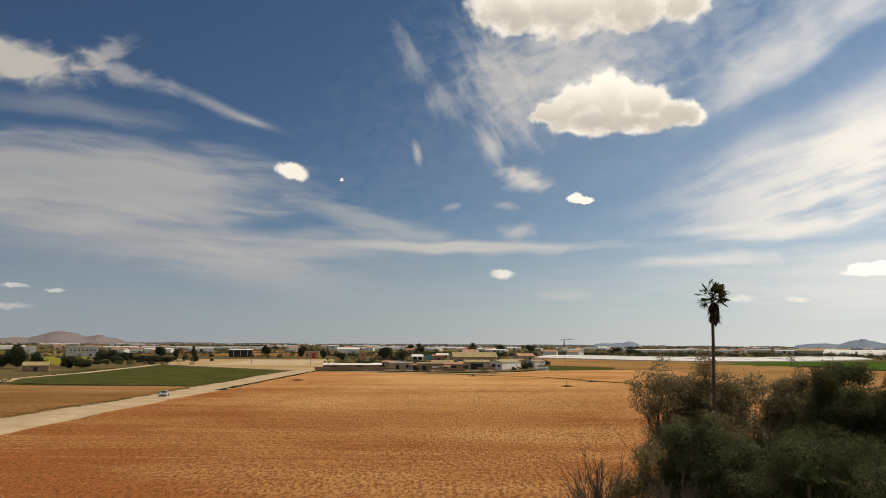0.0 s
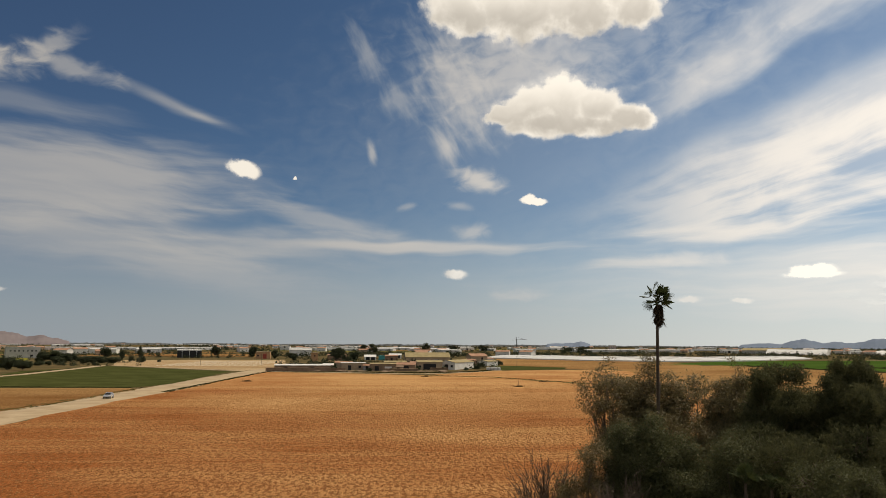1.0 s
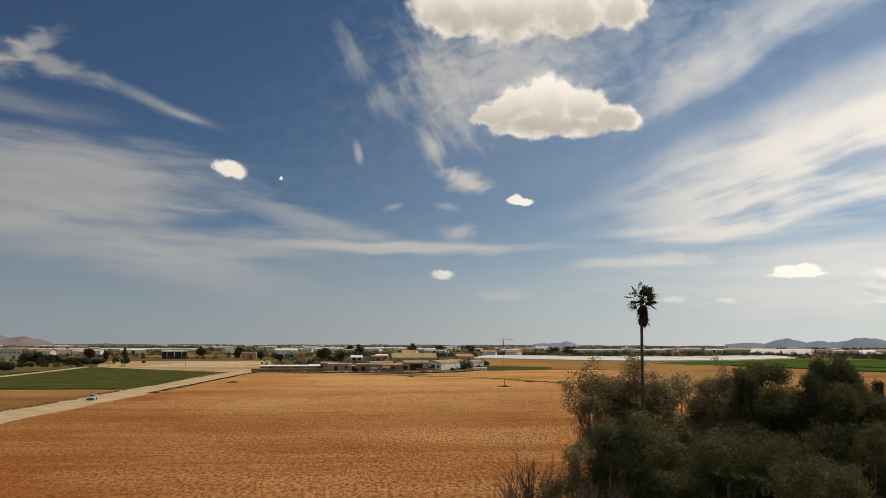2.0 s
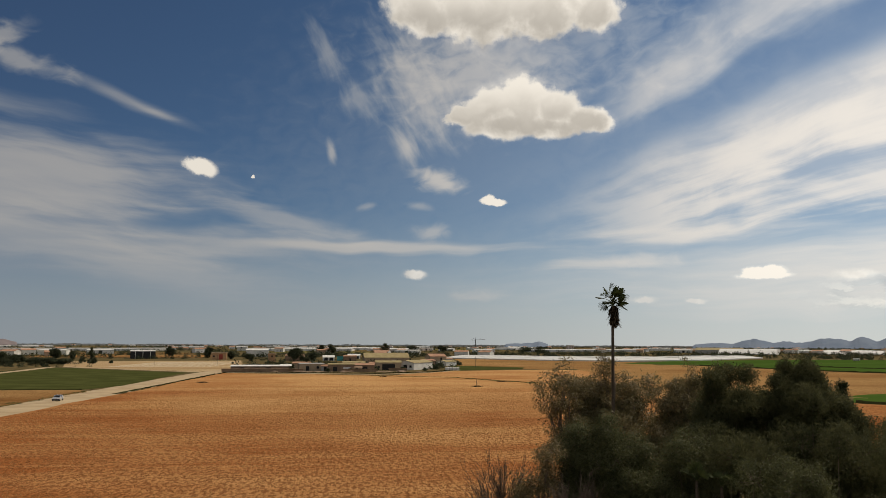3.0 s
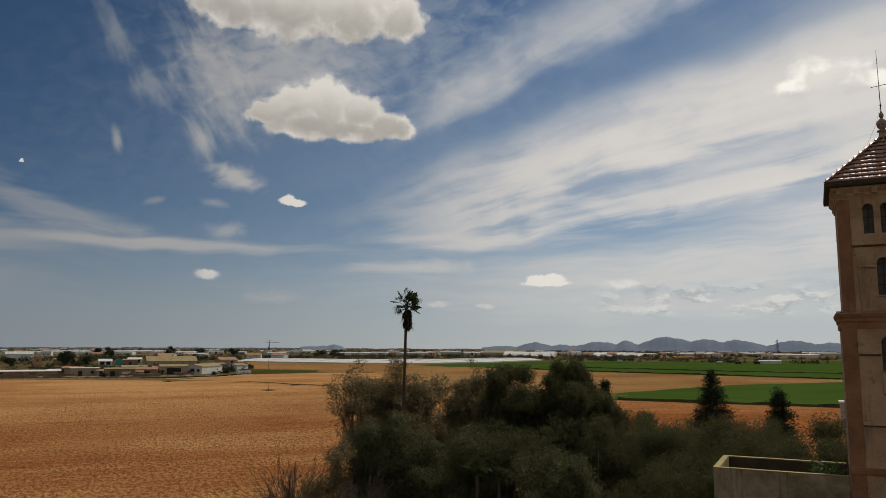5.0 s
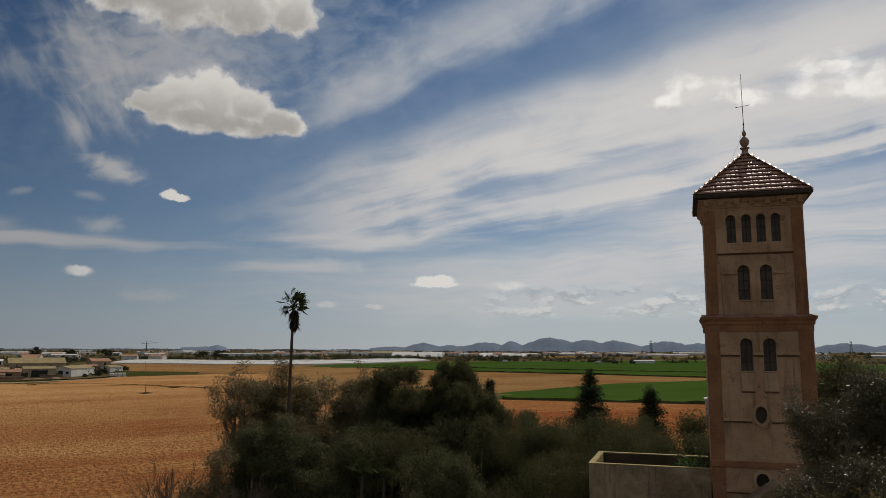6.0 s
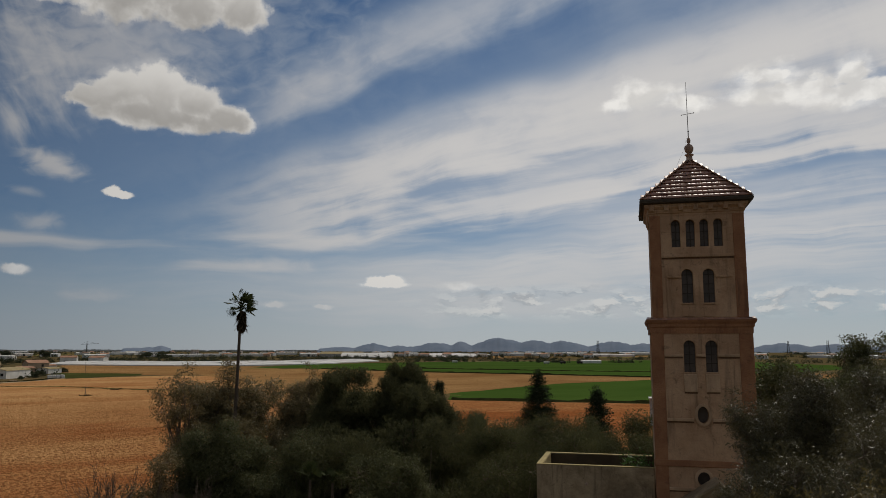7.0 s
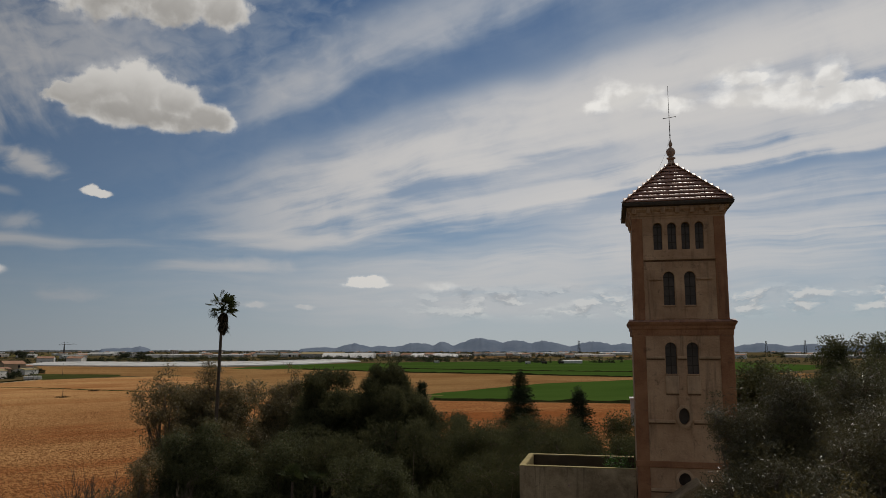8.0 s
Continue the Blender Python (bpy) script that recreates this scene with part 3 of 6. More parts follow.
def sheet(name, corners, z, material, label, category, step=0.0):
    """A flat piece of land with the given outline, sunk edges, uneven outline."""
    bm = bmesh.new()
    pts = []
    for k, (x, y) in enumerate(corners):
        x2, y2 = corners[(k + 1) % len(corners)]
        length = math.hypot(x2 - x, y2 - y)
        n = max(1, int(length / step)) if step else 1
        for i in range(n):
            s = i / n
            jx, jy = (random.uniform(-1, 1) * step * 0.12, random.uniform(-1, 1) * step * 0.12) if step and i else (0, 0)
            pts.append((x + (x2 - x) * s + jx, y + (y2 - y) * s + jy))
    top = [bm.verts.new((x, y, z)) for x, y in pts]
    low = [bm.verts.new((x, y, -0.05)) for x, y in pts]
    f = bm.faces.new(top)
    if f.normal.z < 0:
        f.normal_flip()
    for k in range(len(pts)):
        j = (k + 1) % len(pts)
        bm.faces.new((top[k], top[j], low[j], low[k]))
    bmesh.ops.recalc_face_normals(bm, faces=bm.faces)
    bmesh.ops.triangulate(bm, faces=[f])
    return tagged(mesh_object(name, bm, material), label, category, kind="structure")


bm = bmesh.new()
rings = [0, 40, 120, 300, 700, 1500, 3000, 4900]
loops = []
for r in rings[1:]:
    loops.append([bm.verts.new((r * math.cos(a * math.pi / 36), r * math.sin(a * math.pi / 36), 0)) for a in range(72)])
bm.faces.new(loops[0])
for a, b in zip(loops, loops[1:]):
    for k in range(72):
        bm.faces.new((a[k], b[k], b[(k + 1) % 72], a[(k + 1) % 72]))
tagged(mesh_object("ground", bm, EARTH), "dry brown farmland reaching to the horizon", "ground", kind="structure")

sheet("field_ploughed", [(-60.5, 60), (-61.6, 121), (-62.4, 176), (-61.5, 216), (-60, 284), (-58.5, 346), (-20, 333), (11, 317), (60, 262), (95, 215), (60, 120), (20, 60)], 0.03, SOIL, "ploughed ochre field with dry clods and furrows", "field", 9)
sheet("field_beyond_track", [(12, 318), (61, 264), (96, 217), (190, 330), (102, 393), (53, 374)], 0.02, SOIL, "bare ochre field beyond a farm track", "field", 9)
sheet("field_left", [(-75, 130), (-70.5, 184), (-71, 215), (-76, 222), (-130, 223), (-170, 190), (-150, 120)], 0.025, RED_SOIL, "bare brown field beside the dirt road", "field", 8)
sheet("field_green_left", [(-76, 225), (-71, 243), (-75, 352), (-156, 423), (-166, 345), (-136, 236), (-128, 226)], 0.04, CROP, "dark green crop field", "field", 6)
CROP_SHEET = surface("dusty_crop_sheet", (0.44, 0.36, 0.25), (0.60, 0.51, 0.38), 0.5, 0.7, 0.2)
TAN_SOIL = tilled("tan_soil", (0.34, 0.22, 0.11), (0.50, 0.37, 0.22), (0.22, 0.14, 0.07))
sheet("field_rows", [(-160, 440), (-205, 565), (-87, 600), (-58, 406), (-72, 364)], 0.03, TAN_SOIL, "pale tan field planted in rows", "field", 9)
sheet("field_far_brown", [(62, 450), (95, 700), (165, 630), (215, 560), (190, 420), (103, 396)], 0.03, RED_SOIL, "bare brown field before the greenhouses", "field", 9)
sheet("field_green_strip", [(60, 470), (99, 429), (90, 400), (53, 377)], 0.05, CROP, "narrow strip of green crop", "field", 5)
sheet("field_green_far", [(184, 510), (276, 618), (443, 672), (850, 640), (620, 300), (420, 240), (291, 245), (273, 299), (244, 370), (218, 492)], 0.04, LUSH, "bright green irrigated field", "field", 10)
sheet("field_red_middle", [(120, 400), (216, 488), (240, 368), (270, 296), (287, 242), (420, 236), (420, 150), (273, 224), (201, 214), (157, 196), (131, 187), (100, 230)], 0.036, RED_SOIL, "bare reddish field between green ones", "field", 8)
sheet("field_green_near", [(116, 165), (132, 187), (158, 198), (203, 217), (274, 222), (420, 140), (330, 40), (230, 60), (149, 126), (132, 145)], 0.045, LUSH, "bright green crop field", "field", 8)
sheet("field_strip_brown", [(100, 150), (115, 163), (131, 143), (148, 124), (228, 58), (190, 20), (95, 62), (62, 70), (58, 108)], 0.035, SOIL, "strip of pale bare earth", "field", 6)

# the dirt road, with a crown and ragged edges
bm = bmesh.new()
ROAD = [(-66.5, 60), (-68, 110), (-68, 140), (-66.8, 180), (-65.2, 225), (-65, 300), (-63.5, 352), (-62, 385)]
left, right, crown = [], [], []
for (x, y), (x2, y2) in zip(ROAD, ROAD[1:]):
    for i in range(12):
        s = i / 12
        w = 6.6 + 1.1 * noise.noise(((y + (y2 - y) * s) * 0.08, 1.7, 0))
        cx, cy = x + (x2 - x) * s, y + (y2 - y) * s
        left.append(bm.verts.new((cx - w, cy, 0.005)))
        crown.append(bm.verts.new((cx, cy, 0.14)))
        right.append(bm.verts.new((cx + w, cy, 0.005)))
for k in range(len(left) - 1):
    bm.faces.new((left[k], crown[k], crown[k + 1], left[k + 1]))
    bm.faces.new((crown[k], right[k], right[k + 1], crown[k + 1]))
bmesh.ops.recalc_face_normals(bm, faces=bm.faces)
tagged(mesh_object("road", bm, DUST), "pale dusty dirt road between fields", "road", kind="structure")


def track(name, points, width, material, label, z=0.055):
    bm = bmesh.new()
    a, b = [], []
    for k, (x, y) in enumerate(points):
        x0, y0 = points[max(0, k - 1)]
        x1, y1 = points[min(len(points) - 1, k + 1)]
        d = math.hypot(x1 - x0, y1 - y0)
        nx, ny = -(y1 - y0) / d * width / 2, (x1 - x0) / d * width / 2
        a.append(bm.verts.new((x + nx, y + ny, z)))
        b.append(bm.verts.new((x - nx, y - ny, z)))
    for k in range(len(points) - 1):
        bm.faces.new((a[k], b[k], b[k + 1], a[k + 1]))
    bmesh.ops.recalc_face_normals(bm, faces=bm.faces)
    return tagged(mesh_object(name, bm, material), label, "track", kind="structure")


def bank(name, points, width, tall, label):
    """A low weedy bank of uneven height."""
    verts, faces = [], []
    for (x, y), (x2, y2) in zip(points, points[1:]):
        n = max(2, int(math.hypot(x2 - x, y2 - y) / 2.5))
        d = math.hypot(x2 - x, y2 - y)
        nx, ny = -(y2 - y) / d * width / 2, (x2 - x) / d * width / 2
        for i in range(n):
            cx, cy = x + (x2 - x) * i / n, y + (y2 - y) * i / n
            h = tall * (0.75 + 0.6 * noise.noise((cx * 0.21, cy * 0.21, 2.0)))
            verts += [(cx + nx, cy + ny, 0.0), (cx, cy, max(0.1, h)), (cx - nx, cy - ny, 0.0)]
    for k in range(len(verts) // 3 - 1):
        a, b = 3 * k, 3 * k + 3
        faces += [(a, a + 1, b + 1, b), (a + 1, a + 2, b + 2, b + 1)]
    return tagged(mesh_object(name, array_mesh(name, verts, faces), DARK_WEED), label, "bank", kind="structure")


track("track_farm", [(-140, 240), (-149, 262), (-149, 290), (-149, 313), (-157, 386), (-164, 437)], 5, DUST, "pale farm track along a green field")
track("track_cross", [(-158, 436), (-110, 392), (-72, 360), (-60, 352), (-30, 345), (10, 330), (30, 345), (52, 378)], 5, DUST, "pale dirt track along the farm")
track("track_right", [(8, 319), (40, 299), (62, 256), (97, 214), (130, 178)], 2.5, VERGE, "rough grassy track between fields")
bank("verge_road", [(-61.5, 205), (-60.5, 250), (-60, 284), (-59, 330)], 1.4, 0.28, "weedy verge of the dirt road")
bank("ditch_green_one", [(224, 470), (244, 369), (274, 297), (290, 243), (420, 236)], 1.6, 0.85, "dark weedy edge of a green field")
bank("ditch_green_two", [(116, 163), (133, 144), (150, 125), (230, 58)], 1.6, 0.85, "dark weedy edge of a green field")
bank("ditch_green_three", [(280, 460), (330, 340), (372, 280), (450, 262)], 1.6, 0.85, "dark line through a green field")
bank("verge_left", [(-72.5, 150), (-71.5, 178)], 0.6, 0.16, "weedy edge of the dirt road")
bank("verge_field", [(-76, 223), (-95, 224), (-128, 225)], 1.5, 0.35, "weedy edge of a green field")
track("track_far_pale", [(440, 680), (560, 662), (840, 648)], 5, DUST, "pale track along a green field")

sheet("field_mustard", [(-219, 415), (-197, 420), (-302, 640), (-336, 630)], 0.05, MUSTARD, "yellow-green flowering field beyond a farm track", "field", 8)

# the patchwork of small fields on the far plain
PATCH = random.Random(21)
for k in range(46):
    az = PATCH.uniform(-38, 76)
    d = (720 if az < 5 else 1180) + 1500 * PATCH.random() ** 1.5
    half_w, half_d, turn = PATCH.uniform(45, 170), PATCH.uniform(25, 110), radians(-az + PATCH.uniform(-25, 25))
    cx, cy = math.sin(radians(az)) * d, math.cos(radians(az)) * d
    corners = [(cx + u * half_w * math.cos(turn) - v * half_d * math.sin(turn), cy + u * half_w * math.sin(turn) + v * half_d * math.cos(turn)) for u, v in ((-1, -1), (1, -1), (1, 1), (-1, 1))]
    ground_kind = PATCH.choice([(VERGE, "dry grassy field on the far plain"), (RED_SOIL, "brown ploughed field on the far plain"), (CROP, "dull green field on the far plain"), (VERGE, "dry grassy field on the far plain"), (RED_SOIL, "brown ploughed field on the far plain")])
    sheet("field_plain", corners, 0.06 + 0.006 * k, ground_kind[0], ground_kind[1], "field", 24)

# clods and furrows of the near field: ragged lumps of earth
rng = np.random.default_rng(4)


def clods(count, x0, x1, y0, y1, small, big):
    x, y = rng.uniform(x0, x1, count), y0 + (y1 - y0) * rng.beta(1.2, 2.6, count)
    keep = (x > -60) & (x < 20 + (y - 60) * 0.62) & (y < 318)
    x, y = x[keep], y[keep]
    n = len(x)
    size = rng.uniform(small, big, n) * (0.9 + y / 500)
    turn = rng.uniform(0, 6.28, n)
    base = np.array([(1, 0, 0), (0.1, 0.9, 0), (-0.95, 0.2, 0), (-0.2, -0.9, 0), (0.15, 0.1, 0.62)])
    tall = rng.uniform(0.9, 1.9, n)
    verts = base[None] * size[:, None, None] * rng.uniform(0.65, 1.3, (n, 5, 1))
    verts[:, :, 2] *= tall[:, None]
    c, s = np.cos(turn)[:, None], np.sin(turn)[:, None]
    vx, vy = verts[:, :, 0] * c - verts[:, :, 1] * s, verts[:, :, 0] * s + verts[:, :, 1] * c
    verts = np.stack([vx + x[:, None], vy + y[:, None], verts[:, :, 2] + 0.02], 2)
    tri = np.array([(0, 1, 4), (1, 2, 4), (2, 3, 4), (3, 0, 4)])
    faces = (np.arange(n) * 5)[:, None, None] + tri[None]
    return array_mesh("clods", verts.reshape(-1, 3), faces.reshape(-1, 3))


tagged(mesh_object("clods", clods(120000, -61, 100, 58, 270, 0.04, 0.095), CLOD), "loose dry clods of ochre earth on the ploughed field", "clods", kind="stuff")

# dry weeds along the dirt road and the field edges
def weed_strip(name, label, points, width, count, tall, material, seed):
    rng = np.random.default_rng(seed)
    pts = np.array(points, float)
    run = np.concatenate([[0], np.cumsum(np.hypot(*np.diff(pts, axis=0).T))])
    clump = rng.uniform(0, run[-1], count // 14)
    s = np.clip(np.repeat(clump, 14) + rng.normal(size=len(clump) * 14) * 0.5, 0, run[-1])
    off = np.repeat(rng.normal(size=len(clump)) * width, 14) + rng.normal(size=len(s)) * 0.25
    spots = np.stack([np.interp(s, run, pts[:, 0]) + off, np.interp(s, run, pts[:, 1]) + rng.normal(size=len(s)) * 0.3, np.full(len(s), 0.02)], 1)
    ways = rng.normal(size=spots.shape) * 0.5 + (0, 0, 0.9)
    tagged(mesh_object(name, leaf_mesh(spots, ways, rng.uniform(0.4, 1.0, len(s)) * tall, rng.uniform(0.2, 0.5, len(s)) * tall, rng), material), label, "weeds", kind="stuff")


weed_strip("roadside_weeds", "low dry weeds along the dirt road", [(-60.2, 205), (-59, 330), (-57.5, 352)], 0.5, 2400, 0.4, DARK_WEED, 61)
weed_strip("roadside_weeds", "low dry weeds beside the dirt road", [(-75.5, 120), (-74, 150), (-72, 184), (-72.5, 222)], 0.9, 1800, 0.32, VERGE, 62)
weed_strip("field_edge_weeds", "dark weeds along the edge of a green field", [(-73, 224), (-100, 225), (-136, 232), (-150, 262), (-152, 313), (-160, 386)], 0.8, 3000, 0.4, DARK_WEED, 63)
weed_strip("field_edge_weeds", "dark weeds along a farm track", [(-58, 353), (-30, 349), (10, 340), (34, 352), (50, 378)], 1.0, 4200, 0.6, DARK_WEED, 64)
weed_strip("field_edge_weeds", "dry weeds along a grassy track", [(8, 319), (40, 299), (62, 256), (97, 214)], 0.8, 2600, 0.3, DARK_WEED, 65)

# raised plant rows on the pale field
bm = bmesh.new()
for k in range(16):
    x = -134 + k * 3.5
    add_box(bm, x, 432, 0.02, x + 0.5, 548, 0.2, 0.06)
tagged(mesh_object("plant_rows", bm, CROP_SHEET), "low pale sheeted crop rows in tan soil", "crop rows", kind="stuff")

# ---------------------------------------------------------------- hills


def ridge(name, peaks, distance, material, label, base=-25, width=260):
    """A range of hills: peaks are bearing, height in degrees, half breadth."""
    lo, hi = min(p[0] - p[2] for p in peaks), max(p[0] + p[2] for p in peaks)
    cols, rows = int((hi - lo) * 14), 9
    verts = []
    for j in range(rows):
        away = distance - width + j * width / 4
        across = math.exp(-(((j - 4) / 2.6) ** 2))
        for i in range(cols):
            az = lo + (hi - lo) * i / (cols - 1)
            up = max(p[1] * (0.5 * max(0.0, 1 - ((az - p[0]) / p[2]) ** 2) ** 1.3 + 0.5 * max(0.0, 1 - abs(az - p[0]) / p[2]) ** 1.2) for p in peaks)
            rough_up = 0.09 * noise.fractal((az * 1.3, j * 0.9, 3.3), 0.7, 2.1, 7) * min(1, up * 2.5)
            z = 13 + math.tan(radians(up + rough_up)) * distance + (base - 13) * max(0.0, 1 - up / 0.06)
            verts.append((math.sin(radians(az)) * away, math.cos(radians(az)) * away, base + (z - base) * across))
    faces = [(j * cols + i, j * cols + i + 1, (j + 1) * cols + i + 1, (j + 1) * cols + i) for j in range(rows - 1) for i in range(cols - 1)]
    return tagged(mesh_object(name, array_mesh(name, verts, faces, True), material), label, "hills", kind="structure")


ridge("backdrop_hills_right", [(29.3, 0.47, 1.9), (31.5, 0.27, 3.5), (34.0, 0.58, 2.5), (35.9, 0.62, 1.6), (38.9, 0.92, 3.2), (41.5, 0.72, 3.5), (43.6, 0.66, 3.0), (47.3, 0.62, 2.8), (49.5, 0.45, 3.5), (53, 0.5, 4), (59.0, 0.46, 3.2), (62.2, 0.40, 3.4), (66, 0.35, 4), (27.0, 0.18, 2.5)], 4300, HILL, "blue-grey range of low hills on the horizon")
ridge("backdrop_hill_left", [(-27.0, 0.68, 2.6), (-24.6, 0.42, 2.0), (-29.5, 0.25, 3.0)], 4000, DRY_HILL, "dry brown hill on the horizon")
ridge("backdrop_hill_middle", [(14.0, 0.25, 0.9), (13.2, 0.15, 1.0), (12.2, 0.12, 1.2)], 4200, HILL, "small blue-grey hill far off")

# the hazy rim of the plain: far woods and towns as one low uneven strip
verts, faces = [], []
for i in range(1500):
    az = radians(-42 + 124 * i / 1499)
    top = 9.0 + 4.5 * noise.noise((i * 0.05, 0.3, 7.0)) + 3.0 * noise.noise((i * 0.4, 1.3, 7.0)) + 1.5 * noise.noise((i * 1.7, 2.3, 7.0))
    for d, z in ((4500, 0.0), (4520, max(4.0, top)), (4600, 0.0)):
        verts.append((math.sin(az) * d, math.cos(az) * d, z))
    if i:
        a, b = 3 * i - 3, 3 * i
        faces += [(a, b, b + 1, a + 1), (a + 1, b + 1, b + 2, a + 2)]
tagged(mesh_object("backdrop_far_woods", array_mesh("backdrop_far_woods", verts, faces), RIM), "hazy dark rim of far woods and towns on the horizon", "woods", kind="structure")

# ---------------------------------------------------------------- the brick tower
TOWER = Matrix.Translation((28.19, 19.97, 0)) @ pose(0, 0, 0, 0, 0, -48.7)
tower = thing("tower", TOWER, "square plastered bell tower with a tiled pyramid roof", "tower")


def arch_loop(cx, z0, z1, w, n=10):
    """A round-headed opening as points in the wall's plane."""
    r = w / 2
    pts = [(cx - r, z0), (cx + r, z0)]
    return pts + [(cx + r * math.cos(math.pi * k / n), z1 - r + r * math.sin(math.pi * k / n)) for k in range(n + 1)]


def oval_loop(cx, cz, rx, rz, n=20):
    return [(cx + rx * math.cos(2 * math.pi * k / n), cz + rz * math.sin(2 * math.pi * k / n)) for k in range(n)]


def pierced_wall(outline, holes, y, depth):
    """A wall face at y with openings and their reveals, depth deep."""
    bm = bmesh.new()
    edges, rims = [], []
    for loop in [outline] + holes:
        vs = [bm.verts.new((x, y, z)) for x, z in loop]
        es = [bm.edges.new((vs[k], vs[(k + 1) % len(vs)])) for k in range(len(vs))]
        edges += es
        rims.append(vs)
    bmesh.ops.triangle_fill(bm, use_beauty=True, edges=edges)
    for vs in rims:
        back = [bm.verts.new(v.co + Vector((0, depth, 0))) for v in vs]
        for k in range(len(vs)):
            j = (k + 1) % len(vs)
            bm.faces.new((vs[k], vs[j], back[j], back[k]))
    bmesh.ops.recalc_face_normals(bm, faces=bm.faces)
    return bm


def rect(x0, z0, x1, z1):
    return [(x0, z0), (x1, z0), (x1, z1), (x0, z1)]


LOW_W, UP_W = 1.98, 1.88
low_windows = [(-0.49, 12.31, 13.62, 0.46), (0.38, 12.31, 13.62, 0.47)]
mid_windows = [(-0.45, 15.19, 16.62, 0.46), (0.41, 15.19, 16.62, 0.46)]
top_windows = [(-0.84, 17.57, 18.74, 0.36), (-0.25, 17.57, 18.74, 0.36), (0.31, 17.57, 18.74, 0.35), (0.87, 17.57, 18.74, 0.35)]
ovals = [(-0.06, 10.58, 0.22, 0.34), (-0.13, 8.02, 0.25, 0.29)]
part("lower_front_wall", pierced_wall(rect(-LOW_W, 0, LOW_W, 14.2), [arch_loop(*w) for w in low_windows] + [oval_loop(*o) for o in ovals], -2.0, 0.32), PLASTER, tower)
part("upper_front_wall", pierced_wall(rect(-UP_W, 14.2, UP_W, 19.3), [arch_loop(*w) for w in mid_windows + top_windows], -1.9, 0.32), PLASTER, tower)
for side, nm in ((-1, "side_wall"), (1, "side_wall")):
    bm = box(min(side * LOW_W, side * (LOW_W - 0.35)), -1.68, 0, max(side * LOW_W, side * (LOW_W - 0.35)), 2.0, 14.2)
    add_box(bm, min(side * UP_W, side * (UP_W - 0.35)), -1.58, 14.21, max(side * UP_W, side * (UP_W - 0.35)), 1.9, 19.3)
    part(nm, bm, PLASTER, tower)
bm = box(-1.63, 1.65, 0, 1.63, 2.0, 14.2)
add_box(bm, -1.53, 1.55, 14.21, 1.53, 1.9, 19.3)
part("back_wall", bm, PLASTER, tower)
part("interior_floor", box(-1.62, -1.67, 14.0, 1.62, 1.64, 14.18), PLASTER, tower)


def window(parent, cx, z0, z1, w, y):
    pane = part("window", pierced_wall(arch_loop(cx, z0, z1, w - 0.004), [], y + 0.2, 0.03), OLD_GLASS, parent, "dark round-headed window with glazing bars")
    part("glazing_bar", box(cx - 0.02, y + 0.17, z0, cx + 0.02, y + 0.199, z1 - 0.02), LATTICE, pane)
    for k in range(1, 4):
        z = z0 + (z1 - z0 - w / 2) * k / 3
        part("glazing_bar", box(cx - w / 2 + 0.01, y + 0.172, z - 0.015, cx + w / 2 - 0.01, y + 0.198, z + 0.015), LATTICE, pane)


for w in low_windows:
    window(tower, *w, -2.0)
    part("sill", box(w[0] - 0.27, -2.06, 12.25, w[0] + 0.27, -1.9, 12.312, 0.01), PLASTER, tower)
    part("apron_panel", box(w[0] - 0.27, -2.07, 11.5, w[0] + 0.27, -1.998, 12.24, 0.02), PALE_PLASTER, tower, "pale plastered panel under a window")
    # shade along the panel's lower edge, painted as a dark strip
    part("stained_joint", box(w[0] - 0.26, -2.02, 11.44, w[0] + 0.26, -1.998, 11.498), SHADE_LINE, tower)
for w in mid_windows:
    window(tower, *w, -1.9)
    part("sill", box(w[0] - 0.27, -1.96, 15.12, w[0] + 0.27, -1.8, 15.19, 0.01), PLASTER, tower)
    part("apron_panel", box(w[0] - 0.24, -1.93, 14.62, w[0] + 0.24, -1.898, 15.1, 0.01), PLASTER, tower)
for w in top_windows:
    window(tower, *w, -1.9)
for cx, cz, rx, rz in ovals:
    part("oval_window", pierced_wall(oval_loop(cx, cz, rx - 0.01, rz - 0.01), [], -1.75, 0.03), OLD_GLASS, tower, "dark oval window opening")
    part("oval_surround", pierced_wall(oval_loop(cx, cz, rx + 0.12, rz + 0.12), [oval_loop(cx, cz, rx, rz)], -2.06, 0.061), PALE_PLASTER, tower, "pale moulded surround of an oval window")
# corner pilasters, courses and cornices
for x0, x1 in ((-2.02, -1.5), (1.47, 2.02)):
    part("pilaster", box(x0, -2.04, 0, x1, -1.998, 13.9, 0.01), RED_PLASTER, tower, "reddish plastered corner pilaster")
for x0, x1 in ((-1.92, -1.47), (1.46, 1.92)):
    part("pilaster", box(x0, -1.93, 14.55, x1, -1.898, 18.95, 0.01), RED_PLASTER, tower, "reddish plastered corner pilaster")
for z0, z1, proud in ((12.95, 13.05, 0.12), (10.32, 10.43, 0.13), (7.56, 7.67, 0.13)):
    for x0, x1 in ((-1.49, -0.76), (-0.24, 0.13), (0.63, 1.46)) if z0 > 12 else (((-1.49, -0.43), (0.31, 1.46)) if z0 > 8 else ((-1.49, 1.46),)):
        part("string_course", box(x0, -2.0 - proud, z0, x1, -1.998, z1, 0.008), PALE_PLASTER, tower, "pale weathered string course")
        # dark strip for the stain and shadow line below the course
        part("stained_joint", box(x0, -2.015, z0 - 0.07, x1, -1.998, z0 - 0.003), SHADE_LINE, tower, "dark line of stain and shade under a course")
part("string_course", box(-1.47, -2.0, 17.12, 1.46, -1.898, 17.24, 0.01), PLASTER, tower)
